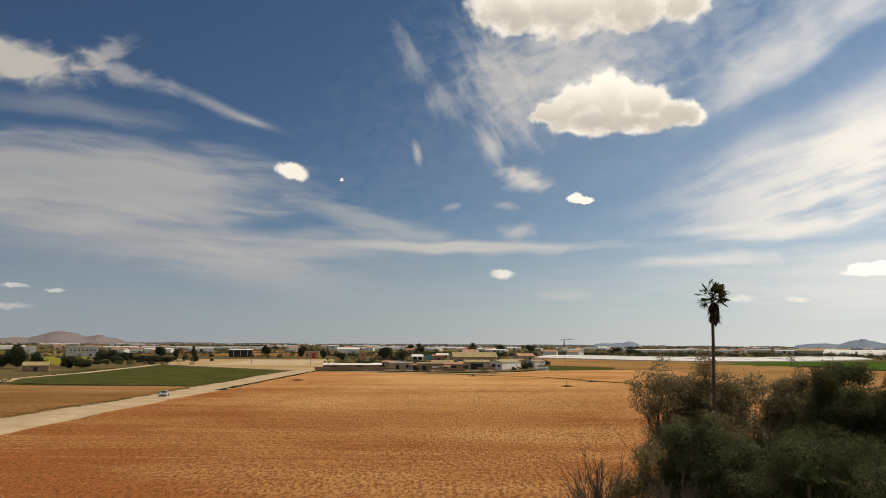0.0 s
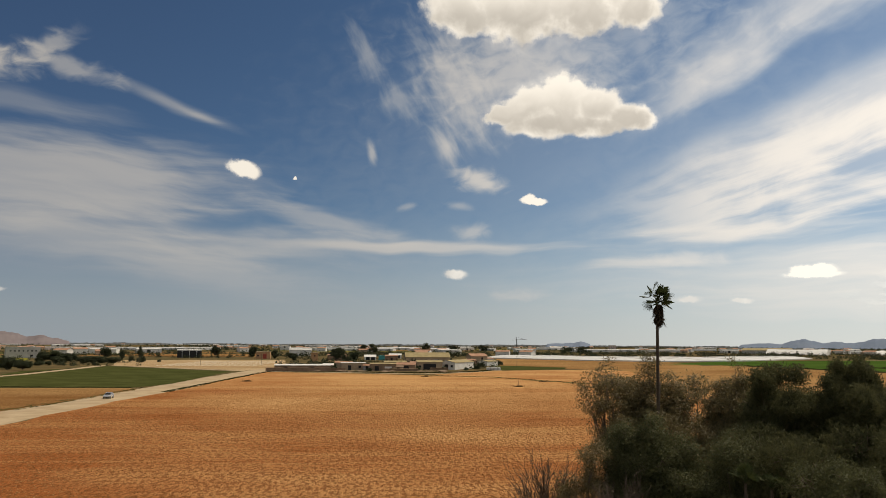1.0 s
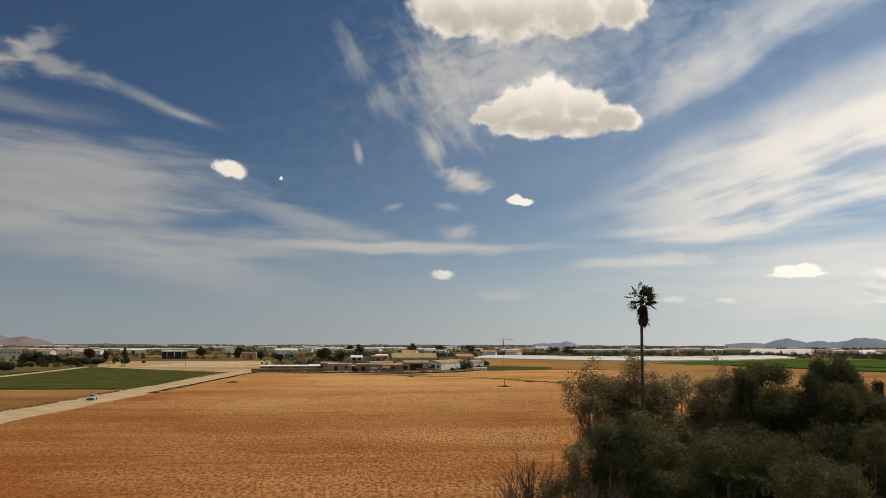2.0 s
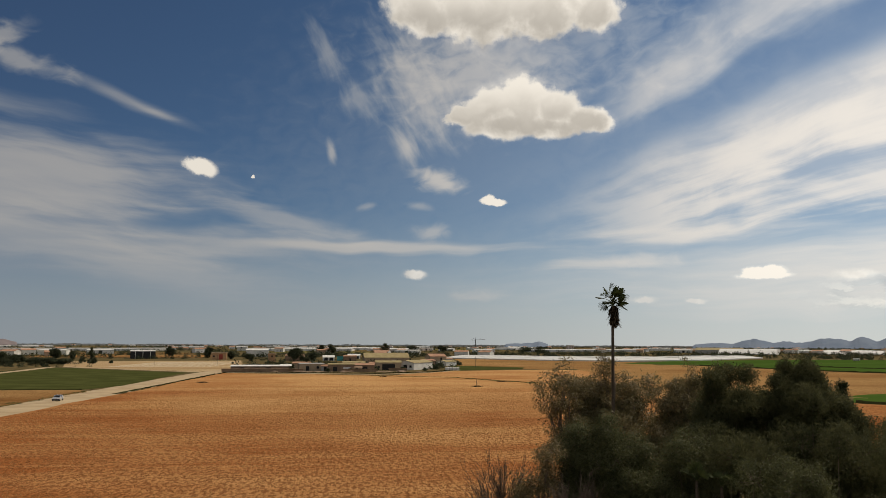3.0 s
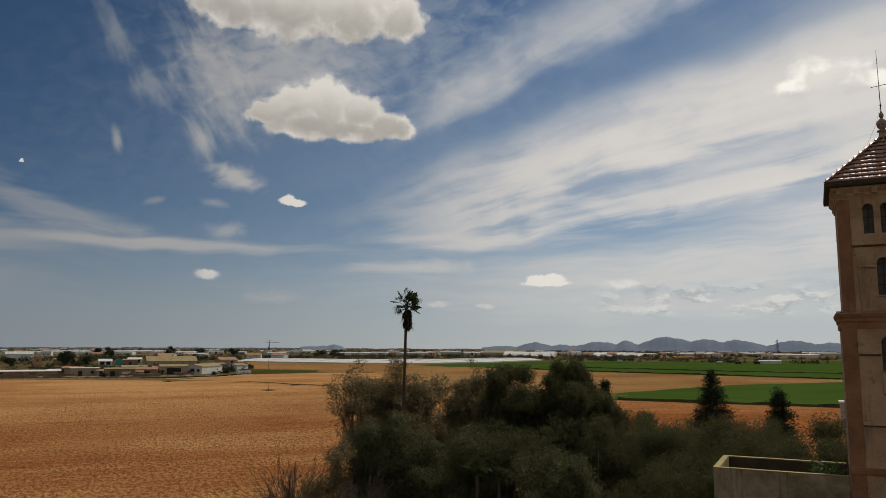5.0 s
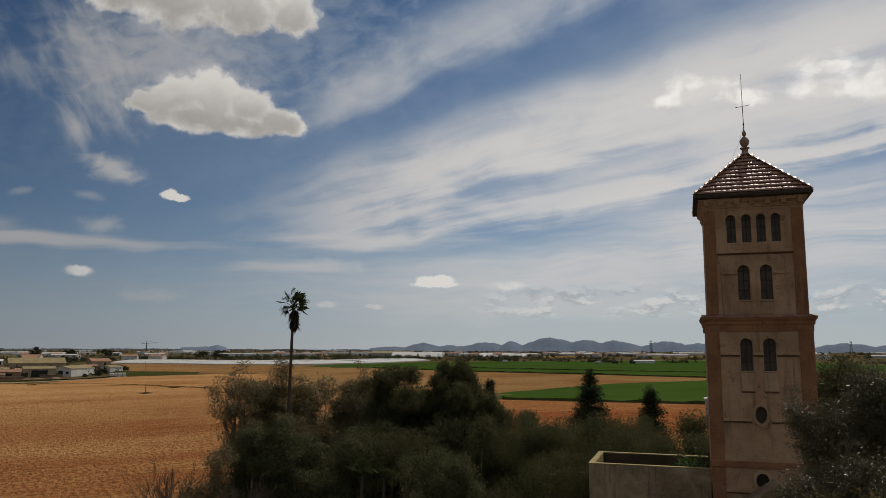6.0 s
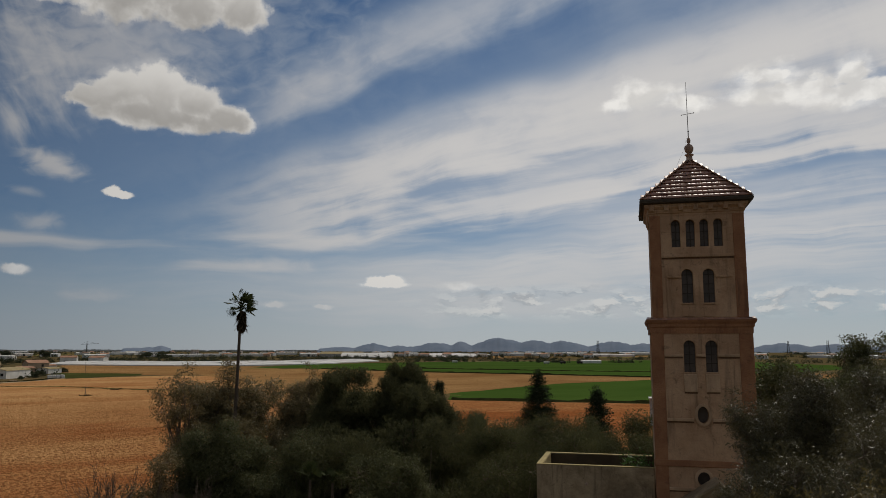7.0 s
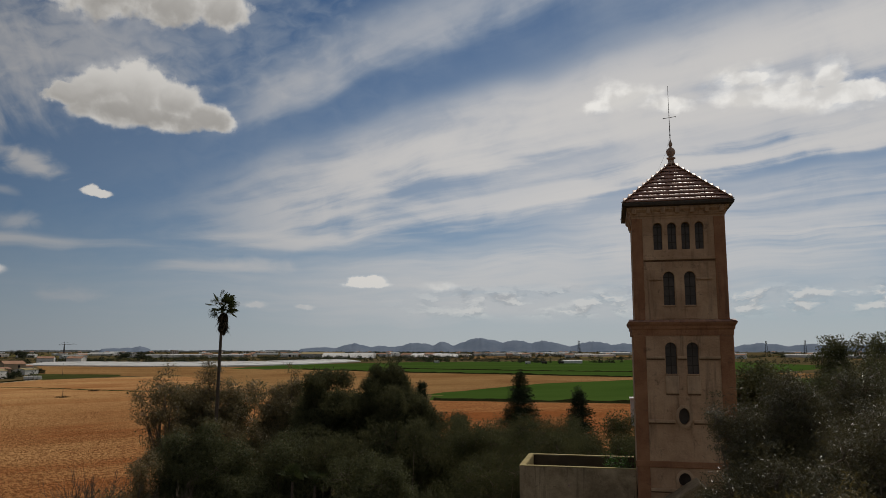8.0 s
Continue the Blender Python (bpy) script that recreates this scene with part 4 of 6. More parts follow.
part("stained_joint", box(-1.46, -1.915, 17.05, 1.45, -1.898, 17.117), SHADE_LINE, tower, "dark line of stain and shade under a course")
part("string_course", box(-1.25, -1.98, 16.25, -0.7, -1.898, 16.33, 0.008), PLASTER, tower)
part("string_course", box(0.66, -1.98, 16.25, 1.3, -1.898, 16.33, 0.008), PLASTER, tower)
# low gabled lean-to roof against the foot of the tower
part("lean_to_wall", pierced_wall([(-1.9, 0), (1.6, 0), (1.6, 6.85), (0.3, 8.05), (-1.9, 6.62)], [], -3.4, 1.36), STAINED, tower, "stained gable of a lean-to at the tower's foot")
for (ax, az), (bx, bz) in (((-2.0, 6.56), (0.3, 8.06)), ((0.3, 8.06), (1.7, 6.78))):
    bm = bmesh.new()
    lo = [bm.verts.new(c) for c in ((ax, -3.5, az), (bx, -3.5, bz), (bx, -2.04, bz), (ax, -2.04, az))]
    up = [bm.verts.new((v.co.x, v.co.y, v.co.z + 0.1)) for v in lo]
    bm.faces.new(lo[::-1])
    bm.faces.new(up)
    for k in range(4):
        bm.faces.new((lo[k], lo[(k + 1) % 4], up[(k + 1) % 4], up[k]))
    part("lean_to_roof", bm, STAINED, tower, "stained rendered slope of a lean-to roof")
part("band", box(-2.06, -2.07, 8.5, 2.06, -1.998, 8.76, 0.02), RED_PLASTER, tower)


def arc_band(cx, spring, r0, r1, y, proud, n=14):
    """A raised half-round moulding over a window."""
    bm = bmesh.new()
    rings = []
    for k in range(n + 1):
        a = math.pi * k / n
        rings.append([bm.verts.new((cx + r * math.cos(a), yy, spring + r * math.sin(a))) for r, yy in ((r0, y + 0.01), (r0, y - proud), (r1, y - proud), (r1, y + 0.01))])
    for a, b in zip(rings, rings[1:]):
        for k in range(4):
            bm.faces.new((a[k], a[(k + 1) % 4], b[(k + 1) % 4], b[k]))
    bm.faces.new(rings[0])
    bm.faces.new(rings[-1][::-1])
    bmesh.ops.recalc_face_normals(bm, faces=bm.faces)
    return bm


for windows, y in ((low_windows, -2.0), (mid_windows, -1.9), (top_windows, -1.9)):
    for cx, z0, z1, w in windows:
        part("window_arch", arc_band(cx, z1 - w / 2, w / 2 + 0.005, w / 2 + (0.12 if w > 0.4 else 0.07), y, 0.035), PLASTER, tower)


def square_cornice(steps):
    """A moulded square cornice from (half width, height) steps, centred on the tower."""
    bm = bmesh.new()
    loops = [[bm.verts.new((sx * h, sy * h, z)) for sx, sy in ((-1, -1), (1, -1), (1, 1), (-1, 1))] for h, z in steps]
    for a, b in zip(loops, loops[1:]):
        for k in range(4):
            bm.faces.new((a[k], a[(k + 1) % 4], b[(k + 1) % 4], b[k]))
    bm.faces.new(loops[0][::-1])
    bm.faces.new(loops[-1])
    return bm


part("cornice", square_cornice([(1.7, 13.9), (2.04, 13.905), (2.05, 14.14), (2.09, 14.2), (2.1, 14.3), (2.17, 14.4), (2.18, 14.47), (1.86, 14.58)]), RED_PLASTER, tower, "projecting moulded reddish cornice")
part("eave_cornice", square_cornice([(1.7, 18.92), (1.92, 18.93), (1.93, 19.02), (1.97, 19.05), (1.98, 19.2), (2.08, 19.3), (2.1, 19.42)]), PLASTER, tower)
for k in range(7):
    x = -1.8 + k * 0.6
    part("bracket", box(x - 0.1, -2.12, 19.12, x + 0.1, -1.975, 19.4, 0.02), PLASTER, tower)
part("eave", square_cornice([(2.09, 19.42), (2.28, 19.46), (2.3, 19.57), (2.26, 19.62)]), LATTICE, tower, "dark wooden eave board")
# pyramid roof
EAVE_H, EAVE_Z, TOP_Z = 2.25, 19.62, 21.72
roof = part("roof", square_cornice([(EAVE_H, EAVE_Z), (0.1, TOP_Z)]), CLAY_ROOF, tower, "pyramid roof of glossy curved clay tiles")


def half_pipe(length, radius, n=6):
    bm = bmesh.new()
    ends = []
    for y, r in ((0.0, radius), (length, radius * 0.82)):
        ends.append([bm.verts.new((r * math.cos(math.pi * k / n), y, r * math.sin(math.pi * k / n) * 0.07)) for k in range(n + 1)])
    for k in range(n):
        bm.faces.new((ends[0][k], ends[0][k + 1], ends[1][k + 1], ends[1][k])).smooth = True
    bmesh.ops.recalc_face_normals(bm, faces=bm.faces)
    bmesh.ops.solidify(bm, geom=bm.faces[:], thickness=0.018)
    me = bpy.data.meshes.new("tile")
    bm.to_mesh(me)
    bm.free()
    me.materials.append(TILE)
    return me


tile_mesh = half_pipe(0.36, 0.112)
hip_mesh = tile_mesh.copy()
hip_mesh.materials[0] = CLAY_ROOF
slope_len = math.hypot(EAVE_H - 0.1, TOP_Z - EAVE_Z)
slope = math.atan2(TOP_Z - EAVE_Z, EAVE_H - 0.1)
random.seed(11)
ROWS_OF_TILES = 10
for quarter in (0, 3, 1, 2):
    turn = Matrix.Rotation(quarter * math.pi / 2, 4, "Z")
    kept = []
    for row in range(ROWS_OF_TILES):
        up = row * slope_len / ROWS_OF_TILES
        half = EAVE_H - 0.1 - up * math.cos(slope) - 0.03
        count = int(half / 0.107)
        for k in range(-count, count + 1):
            m = turn @ Matrix.Translation((k * 0.214, -(EAVE_H + 0.03 - up * math.cos(slope)), EAVE_Z + up * math.sin(slope) + 0.03))
            m = m @ Matrix.Rotation(slope - 0.12, 4, "X") @ Matrix.Rotation(random.uniform(-0.03, 0.03), 4, "Z")
            if abs(k * 0.214) > half + 0.06:
                continue
            kept.append(m)
    if quarter in (0, 3):
        for m in kept:
            ob = new("tile", tile_mesh)
            ob.parent = roof
            ob.matrix_basis = m
    else:
        bm = bmesh.new()
        for m in kept:
            tmp = bmesh.new()
            tmp.from_mesh(tile_mesh)
            tmp.transform(m)
            me = bpy.data.meshes.new("t")
            tmp.to_mesh(me)
            tmp.free()
            bm.from_mesh(me)
            bpy.data.meshes.remove(me)
        tagged(part("tiles", bm, TILE, roof), kind="stuff")
# hip tiles
for quarter in range(4):
    a = Vector((-EAVE_H, -EAVE_H, EAVE_Z + 0.03))
    b = Vector((-0.12, -0.12, TOP_Z + 0.03))
    n = 13
    for k in range(n):
        m = Matrix.Rotation(quarter * math.pi / 2, 4, "Z") @ Matrix.Translation(a + (b - a) * k / n) @ (b - a).to_track_quat("Y", "Z").to_matrix().to_4x4()
        ob = new("hip_tile", hip_mesh)
        ob.parent = roof
        ob.matrix_basis = m
# low tiled lip on the middle cornice
for quarter in (0, 1, 3):
    for k in range(-10, 11):
        ob = new("lip_tile", tile_mesh)
        ob.parent = tower
        ob.matrix_basis = Matrix.Rotation(quarter * math.pi / 2, 4, "Z") @ Matrix.Translation((k * 0.207, -2.2, 14.485)) @ Matrix.Rotation(0.3, 4, "X")
# lightning wire from the vane to the hip
part("wire", tubes([[((0.0, -0.03, 23.15), 0.0035), ((-0.25, -0.35, 22.2), 0.0035), ((-0.75, -0.8, 21.1), 0.0035)]], 5), IRON, tower, "thin lightning wire")
part("finial_base", lathe([(0.17, 21.55), (0.17, 21.8), (0.14, 21.83), (0.13, 22.0), (0.2, 22.02), (0.2, 22.06), (0.07, 22.1)]), STONE, tower)
part("ball", lathe([(0.05, 22.1), (0.1, 22.12), (0.17, 22.2), (0.2, 22.3), (0.2, 22.38), (0.16, 22.47), (0.08, 22.54), (0.04, 22.58)]), STONE, tower)
part("finial_tip", lathe([(0.04, 22.58), (0.08, 22.64), (0.09, 22.72), (0.06, 22.8), (0.025, 22.88), (0.02, 22.95)], 12), STONE, tower)
vane = part("weather_vane", tubes([[((0, 0, 22.9), 0.018), ((-0.01, 0, 24.0), 0.014), ((-0.02, 0, 25.5), 0.008)]], 6), IRON, tower, "thin wrought-iron vane rod with a cross arm")
part("cross_arm", tubes([[((-0.26, 0.02, 23.95), 0.012), ((0.26, -0.02, 24.0), 0.012)]], 6), IRON, vane)
part("arm_end", lathe([(0.0, -0.03), (0.035, 0.0), (0.0, 0.03)], 8), IRON, vane).matrix_basis = Matrix.Translation((-0.27, 0.02, 23.95))
part("arm_end", lathe([(0.0, -0.03), (0.035, 0.0), (0.0, 0.03)], 8), IRON, vane).matrix_basis = Matrix.Translation((0.27, -0.02, 24.0))
part("collar", lathe([(0.0, 23.1), (0.035, 23.12), (0.035, 23.16), (0.0, 23.18)], 8), IRON, vane)

# ---------------------------------------------------------------- the flat-roofed house beside it
annex = thing("flat_roofed_house", TOWER, "stained plaster house with an empty parapet roof", "house")
AX0, AX1, AY0, AY1, AZ = -6.95, -2.06, -1.85, 2.0, 8.35
part("front_wall", box(AX0, AY0, 0, AX1, AY0 + 0.22, AZ, 0.015), STAINED, annex, "stained grey plaster front wall")
part("back_wall", box(AX0, AY1 - 0.22, 0, AX1, AY1, AZ, 0.015), STAINED, annex)
part("side_wall", box(AX0, AY0 + 0.22, 0, AX0 + 0.22, AY1 - 0.22, AZ - 0.004, 0.0), STAINED, annex)
part("roof_deck", box(AX0 + 0.22, AY0 + 0.22, AZ - 1.1, AX1, AY1 - 0.22, AZ - 0.95), DARK_RENDER, annex, "dark roof deck")
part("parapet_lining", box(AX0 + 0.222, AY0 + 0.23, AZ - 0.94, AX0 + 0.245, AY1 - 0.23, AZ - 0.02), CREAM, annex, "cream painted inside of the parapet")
part("parapet_lining", box(AX0 + 0.25, AY1 - 0.245, AZ - 0.94, AX1, AY1 - 0.222, AZ - 0.02), DARK_RENDER, annex, "dark inside of the parapet")
part("coping", box(AX0 - 0.01, AY0 - 0.012, AZ, AX1, AY0 + 0.232, AZ + 0.03, 0.006), CREAM, annex)
part("coping", box(AX0 - 0.01, AY1 - 0.232, AZ, AX1, AY1 + 0.012, AZ + 0.03, 0.006), CREAM, annex)
part("coping", box(AX0 - 0.01, AY0 + 0.234, AZ, AX0 + 0.232, AY1 - 0.234, AZ + 0.028, 0.006), CREAM, annex)
part("spout_hole", box(AX0 + 0.246, 0.3, AZ - 0.75, AX0 + 0.255, 0.75, AZ - 0.3), RED_PLASTER, annex, "reddish drain niche in the parapet")
part("spout", lathe([(0.05, -0.1), (0.05, 0.1), (0.035, 0.1), (0.035, 0.0)], 10), STONE, annex, "pale clay spout").matrix_basis = pose(-4.85, AY0 - 0.05, 7.62, 90, 0, 0)

# ---------------------------------------------------------------- trees


def tree(name, label, x, y, h, half, material, seed, lobes=14, tips=26, leaves=30, leaf=(0.16, 0.07), spread=0.32, droop=0.3, low=0.25, high=1.0, inner=0.25, shape=1.0, lobe_size=0.36, bark=BARK, category="tree", group="", deep=None, upward=0.0, trunk=0.16, blunt=2.0):
    """A tree: tapered trunk, limbs to each billow of the crown, twigs to its tips, and leaves in sprays round the tips."""
    rng = np.random.default_rng(seed)
    ob = thing(name, pose(x, y, 0), label, category, group)
    deep = deep or half
    zc, rz = h * (low + high) / 2, h * (high - low) / 2
    centres, tries = [], 0
    while len(centres) < lobes and tries < 4000:
        tries += 1
        p = rng.uniform(-1, 1, 3)
        if (np.abs(p) ** blunt).sum() > 1:
            continue
        narrow = 1 - (1 - shape) * max(0.0, p[2])  # slimmer towards the top when shape is under 1
        size = lobe_size * (0.75 + 0.5 * rng.random())
        q = p * (1 - size * 0.55) * np.array([half * narrow, deep * narrow, rz]) + (0, 0, zc)
        if all(np.linalg.norm((q - c) / (half, deep, rz)) > lobe_size * 0.55 for c, _ in centres):
            centres.append((q, size))
    fork = np.array([0, 0, h * low * 0.75])
    stem = [(np.array([0, 0, 0.0]), trunk * 1.3), (np.array([0.05, 0.03, h * low * 0.35]), trunk), (fork, trunk * 0.8)]
    limbs, twigs, spots, ways, sizes, faced = [], [], [], [], [], []
    for c, size in centres:
        limbs.append(bent(fork, fork + (c - fork) * 0.9, rng, 0.05, 6, trunk * 0.45, 0.02))
        dirs = sphere_points(rng, tips)
        dirs[:, 2] = dirs[:, 2] * 0.85 + 0.15
        reach = size * np.array([half, deep, min(rz, half * 1.1)]) * rng.uniform(0.6, 1.05, (tips, 1))
        ends = c + dirs * reach
        for k, e in enumerate(ends):
            if k % 3 == 0:
                twigs.append(bent(c, e, rng, 0.1, 4, 0.022, 0.006))
            n = int(leaves * rng.uniform(0.5, 1.5))
            around = e + np.clip(rng.normal(size=(n, 3)), -1.5, 1.5) * spread * np.array([1, 1, 0.75])
            spots.append(around)
            w = dirs[k] * 0.6 + rng.normal(size=(n, 3)) * 0.55 + np.array([0, 0, upward - droop])
            ways.append(w)
            sizes.append(rng.uniform(0.65, 1.3, n))
            faced.append(dirs[k] * 0.8 + (around - e) / spread * 0.5 + np.array([0, 0, 0.25]) + rng.normal(size=(n, 3)) * 0.45)
        n = int(tips * leaves * inner)
        spots.append(c + np.clip(rng.normal(size=(n, 3)), -1.7, 1.7) * size * np.array([half, deep, rz]) * 0.42)
        ways.append(rng.normal(size=(n, 3)))
        sizes.append(rng.uniform(1.0, 1.7, n))
        faced.append(rng.normal(size=(n, 3)))
    spots, ways, sizes, faced = np.concatenate(spots), np.concatenate(ways), np.concatenate(sizes), np.concatenate(faced)
    up = spots[:, 2] > 0.3
    spots, ways, sizes, faced = spots[up], ways[up], sizes[up], faced[up]
    part("trunk", tubes([stem], 10), bark, ob)
    for limb in limbs:
        part("limb", tubes([limb], 6), bark, ob)
    if twigs:
        tagged(part("twig_mass", tubes(twigs, 3), bark, ob), kind="stuff")
    part("crown", leaf_mesh(spots, ways, sizes * leaf[0], sizes * leaf[1], rng, faced), material, ob)
    return ob


# the row of trees at the edge of the ploughed field
GROVE = "trees of the grove"
GUM = "sparse olive-brown gum tree at the edge of the field"
for x, y, h, half, low, lobes, seed in ((17.7, 56.0, 11.7, 3.0, 0.30, 26, 1), (16.7, 54.8, 10.8, 2.3, 0.35, 18, 101), (21.6, 55.0, 11.5, 2.5, 0.35, 22, 2), (23.6, 52.0, 11.0, 2.2, 0.25, 20, 102), (20.0, 53.6, 10.3, 3.0, 0.1, 24, 103), (16.4, 53.0, 8.8, 2.2, 0.15, 18, 104), (21.4, 50.0, 9.6, 2.4, 0.08, 22, 105), (18.9, 50.6, 9.2, 2.2, 0.08, 20, 129), (20.0, 55.2, 11.6, 2.2, 0.3, 20, 107), (24.2, 50.4, 11.2, 1.9, 0.3, 18, 109)):
    tree("gum_tree", GUM, x, y, h, half, GUM_LEAF, seed, lobes, 22, 26, (0.21, 0.075), 0.24, 0.45, low, 1.0, 0.05, lobe_size=0.33, group=GROVE, blunt=2.6)
SPRAYS = "thin gum tree with loose sprays of leaves"
tree("gum_tree", SPRAYS, 23.4, 51.4, 12.7, 1.3, GUM_LEAF, 3, 10, 9, 24, (0.16, 0.055), 0.2, 0.5, 0.7, 1.0, 0.0, lobe_size=0.34, group=GROVE)
tree("gum_tree", SPRAYS, 15.7, 54.2, 12.5, 2.2, GUM_LEAF, 4, 15, 10, 26, (0.16, 0.055), 0.2, 0.5, 0.5, 1.0, 0.0, lobe_size=0.34, group=GROVE, blunt=3)
tree("gum_tree", SPRAYS, 18.9, 54.6, 12.6, 1.2, GUM_LEAF, 106, 9, 9, 24, (0.16, 0.055), 0.2, 0.5, 0.7, 1.0, 0.0, lobe_size=0.34, group=GROVE)
DARK_TREE = "dense dark green broad-leaved tree"
tree("carob_tree", DARK_TREE, 15.0, 43.2, 9.1, 3.0, DARK_LEAF, 5, 30, 40, 48, (0.125, 0.06), 0.26, 0.25, 0.08, 1.0, 0.2, shape=0.75, lobe_size=0.32, group=GROVE, blunt=2.5)
tree("carob_tree", DARK_TREE, 19.2, 42.0, 8.5, 3.2, DARK_LEAF, 6, 24, 40, 44, (0.125, 0.06), 0.26, 0.25, 0.08, 1.0, 0.2, lobe_size=0.34, group=GROVE, blunt=2.5)
tree("gum_tree", "low olive-brown gum sprays beside a dark tree", 11.2, 43.0, 8.1, 1.7, GUM_LEAF, 7, 13, 18, 24, (0.16, 0.055), 0.2, 0.45, 0.35, 1.0, 0.05, lobe_size=0.34, group=GROVE)
ROUND_PINE = "dark round-headed pine tree"
PINE = ((24.3, 46.2, 12.1, 2.2, 0.42, 32, 8, ROUND_PINE), (25.3, 44.2, 11.3, 1.5, 0.3, 22, 112, ROUND_PINE), (23.4, 44.6, 10.0, 1.9, 0.35, 20, 108, ROUND_PINE), (26.6, 43.8, 12.6, 1.05, 0.45, 20, 9, "tall dark pine with a brushy upright head"), (28.1, 43.4, 12.85, 1.0, 0.45, 20, 109, "tall dark pine with a brushy upright head"), (27.4, 43.2, 12.1, 1.7, 0.4, 26, 111, "tall dark pine with a broad crown"))
PINE += ((26.8, 42.4, 11.6, 2.4, 0.3, 30, 10, "tall dark pine with a broad crown"), (28.6, 41.8, 11.2, 1.5, 0.3, 24, 110, "tall dark pine with a broad crown"), (21.6, 41.2, 8.8, 3.0, 0.08, 26, 11, "dark spreading pine in the grove"), (25.6, 38.4, 9.3, 3.2, 0.08, 28, 12, "dark spreading pine in the grove"))
for x, y, h, half, low, lobes, seed, label in PINE:
    tree("pine_tree", label, x, y, h, half, PINE_LEAF, seed, lobes, 36, 34, (0.2, 0.045), 0.24, 0.0, low, 1.0, 0.25, upward=0.7, lobe_size=0.33, group=GROVE, blunt=3)
TAMARISK = "feathery grey-green tamarisk bush in the grove"
LATE = "dark feathery tamarisk behind the house"
LOW_BUSH = "low brown-green bush before the pale earth"
TAMS = ((32.2, 42.8, 9.9, 2.2, 22, 13, TAMARISK), (29.6, 41.2, 9.2, 2.2, 20, 113, TAMARISK), (34.4, 40.4, 8.9, 2.7, 22, 14, TAMARISK), (36.2, 37.6, 9.0, 3.0, 22, 15, TAMARISK), (29.4, 35.0, 8.7, 3.2, 24, 16, TAMARISK), (33.2, 33.6, 9.0, 2.8, 22, 17, TAMARISK), (36.4, 30.8, 10.3, 2.3, 20, 18, LATE),
        (42.0, 36.0, 8.3, 2.8, 18, 19, LATE), (40.0, 33.6, 8.9, 2.6, 18, 121, LATE), (45.0, 43.0, 8.1, 2.8, 16, 119, LOW_BUSH), (39.2, 46.0, 8.3, 3.0, 16, 120, LOW_BUSH), (36.0, 47.2, 8.5, 2.6, 16, 124, LOW_BUSH), (42.2, 42.0, 8.3, 2.6, 16, 125, LOW_BUSH), (47.6, 46.0, 7.8, 2.4, 16, 126, LOW_BUSH), (33.0, 46.6, 8.9, 2.4, 16, 127, LOW_BUSH))
for x, y, h, half, lobes, seed, label in TAMS:
    tree("tamarisk", label, x, y, h, half, TAMARISK_LEAF, seed, lobes, 36, 34, (0.15, 0.036), 0.26, 0.0, 0.08, 1.0, 0.3, upward=0.4, lobe_size=0.34, group=GROVE, blunt=2.6)
OLIVE = "dark grey-green olive tree with paler sprays"
tree("olive_tree", OLIVE, 25.0, 31.8, 8.4, 3.0, TAMARISK_LEAF, 20, 22, 38, 36, (0.12, 0.045), 0.24, 0.1, 0.08, 1.0, 0.3, lobe_size=0.34, group=GROVE, blunt=2.5)
tree("olive_tree", OLIVE, 20.8, 33.6, 8.0, 2.9, DARK_LEAF, 21, 22, 38, 36, (0.12, 0.05), 0.24, 0.1, 0.08, 1.0, 0.3, lobe_size=0.34, group=GROVE, blunt=2.5)
# behind the tower
BEHIND = "dark olive tree standing behind the tower"
for x, y, h, half, seed in ((31.0, 18.2, 13.4, 1.4, 22), (33.0, 18.0, 13.0, 1.7, 122), (35.6, 17.6, 13.05, 2.0, 123), (38.6, 16.4, 13.1, 2.2, 128)):
    tree("olive_tree", BEHIND, x, y, h, half, DARK_LEAF, seed, 18, 34, 34, (0.12, 0.055), 0.22, 0.1, 0.55, 1.0, 0.35, lobe_size=0.42, group=GROVE)
TALL_GUM = "tall gum tree seen over the nearer crowns"
tree("gum_tree", TALL_GUM, 62.6, 30.2, 15.2, 1.9, DARK_LEAF, 23, 14, 22, 30, (0.2, 0.075), 0.26, 0.3, 0.6, 1.0, 0.1, group=GROVE, blunt=3)
tree("gum_tree", TALL_GUM, 63.4, 26.9, 14.9, 2.4, DARK_LEAF, 24, 14, 22, 30, (0.2, 0.075), 0.26, 0.3, 0.6, 1.0, 0.1, group=GROVE, blunt=3)
# the glossy gum trees near the camera
GLOSSY = "glossy gum trees"
BIG_GUM = "large gum tree with long glossy drooping leaves"
for k, (x, y, h, half) in enumerate(((16.9, 10.0, 12.55, 1.0), (18.1, 9.7, 12.95, 1.3), (18.7, 8.9, 13.1, 1.5), (18.6, 7.7, 13.15, 1.5), (18.2, 6.3, 13.2, 1.6), (16.2, 8.6, 11.8, 1.25), (16.4, 7.2, 12.2, 1.4), (16.0, 6.2, 12.4, 1.4))):
    tree("gum_tree", BIG_GUM, x, y, h, half, NEAR_GUM_LEAF, 250 + k, 28, 46, 42, (0.068, 0.0155), 0.10, 0.55, 0.55, 1.0, 0.3, lobe_size=0.38, group=GLOSSY, blunt=3)
PALE_GUM = "gum tree with pale yellowish drooping leaves"
for k, (x, y, h, half) in enumerate(((11.0, 6.9, 10.85, 0.75), (11.7, 6.0, 11.4, 0.9), (12.5, 5.2, 11.65, 0.95))):
    tree("gum_tree", PALE_GUM, x, y, h, half, YELLOW_GUM_LEAF, 270 + k, 22, 44, 40, (0.08, 0.0125), 0.11, 0.6, 0.6, 1.0, 0.35, lobe_size=0.38, group=GLOSSY, blunt=3)

# two dark conifers and a slender cypress in the field's edge


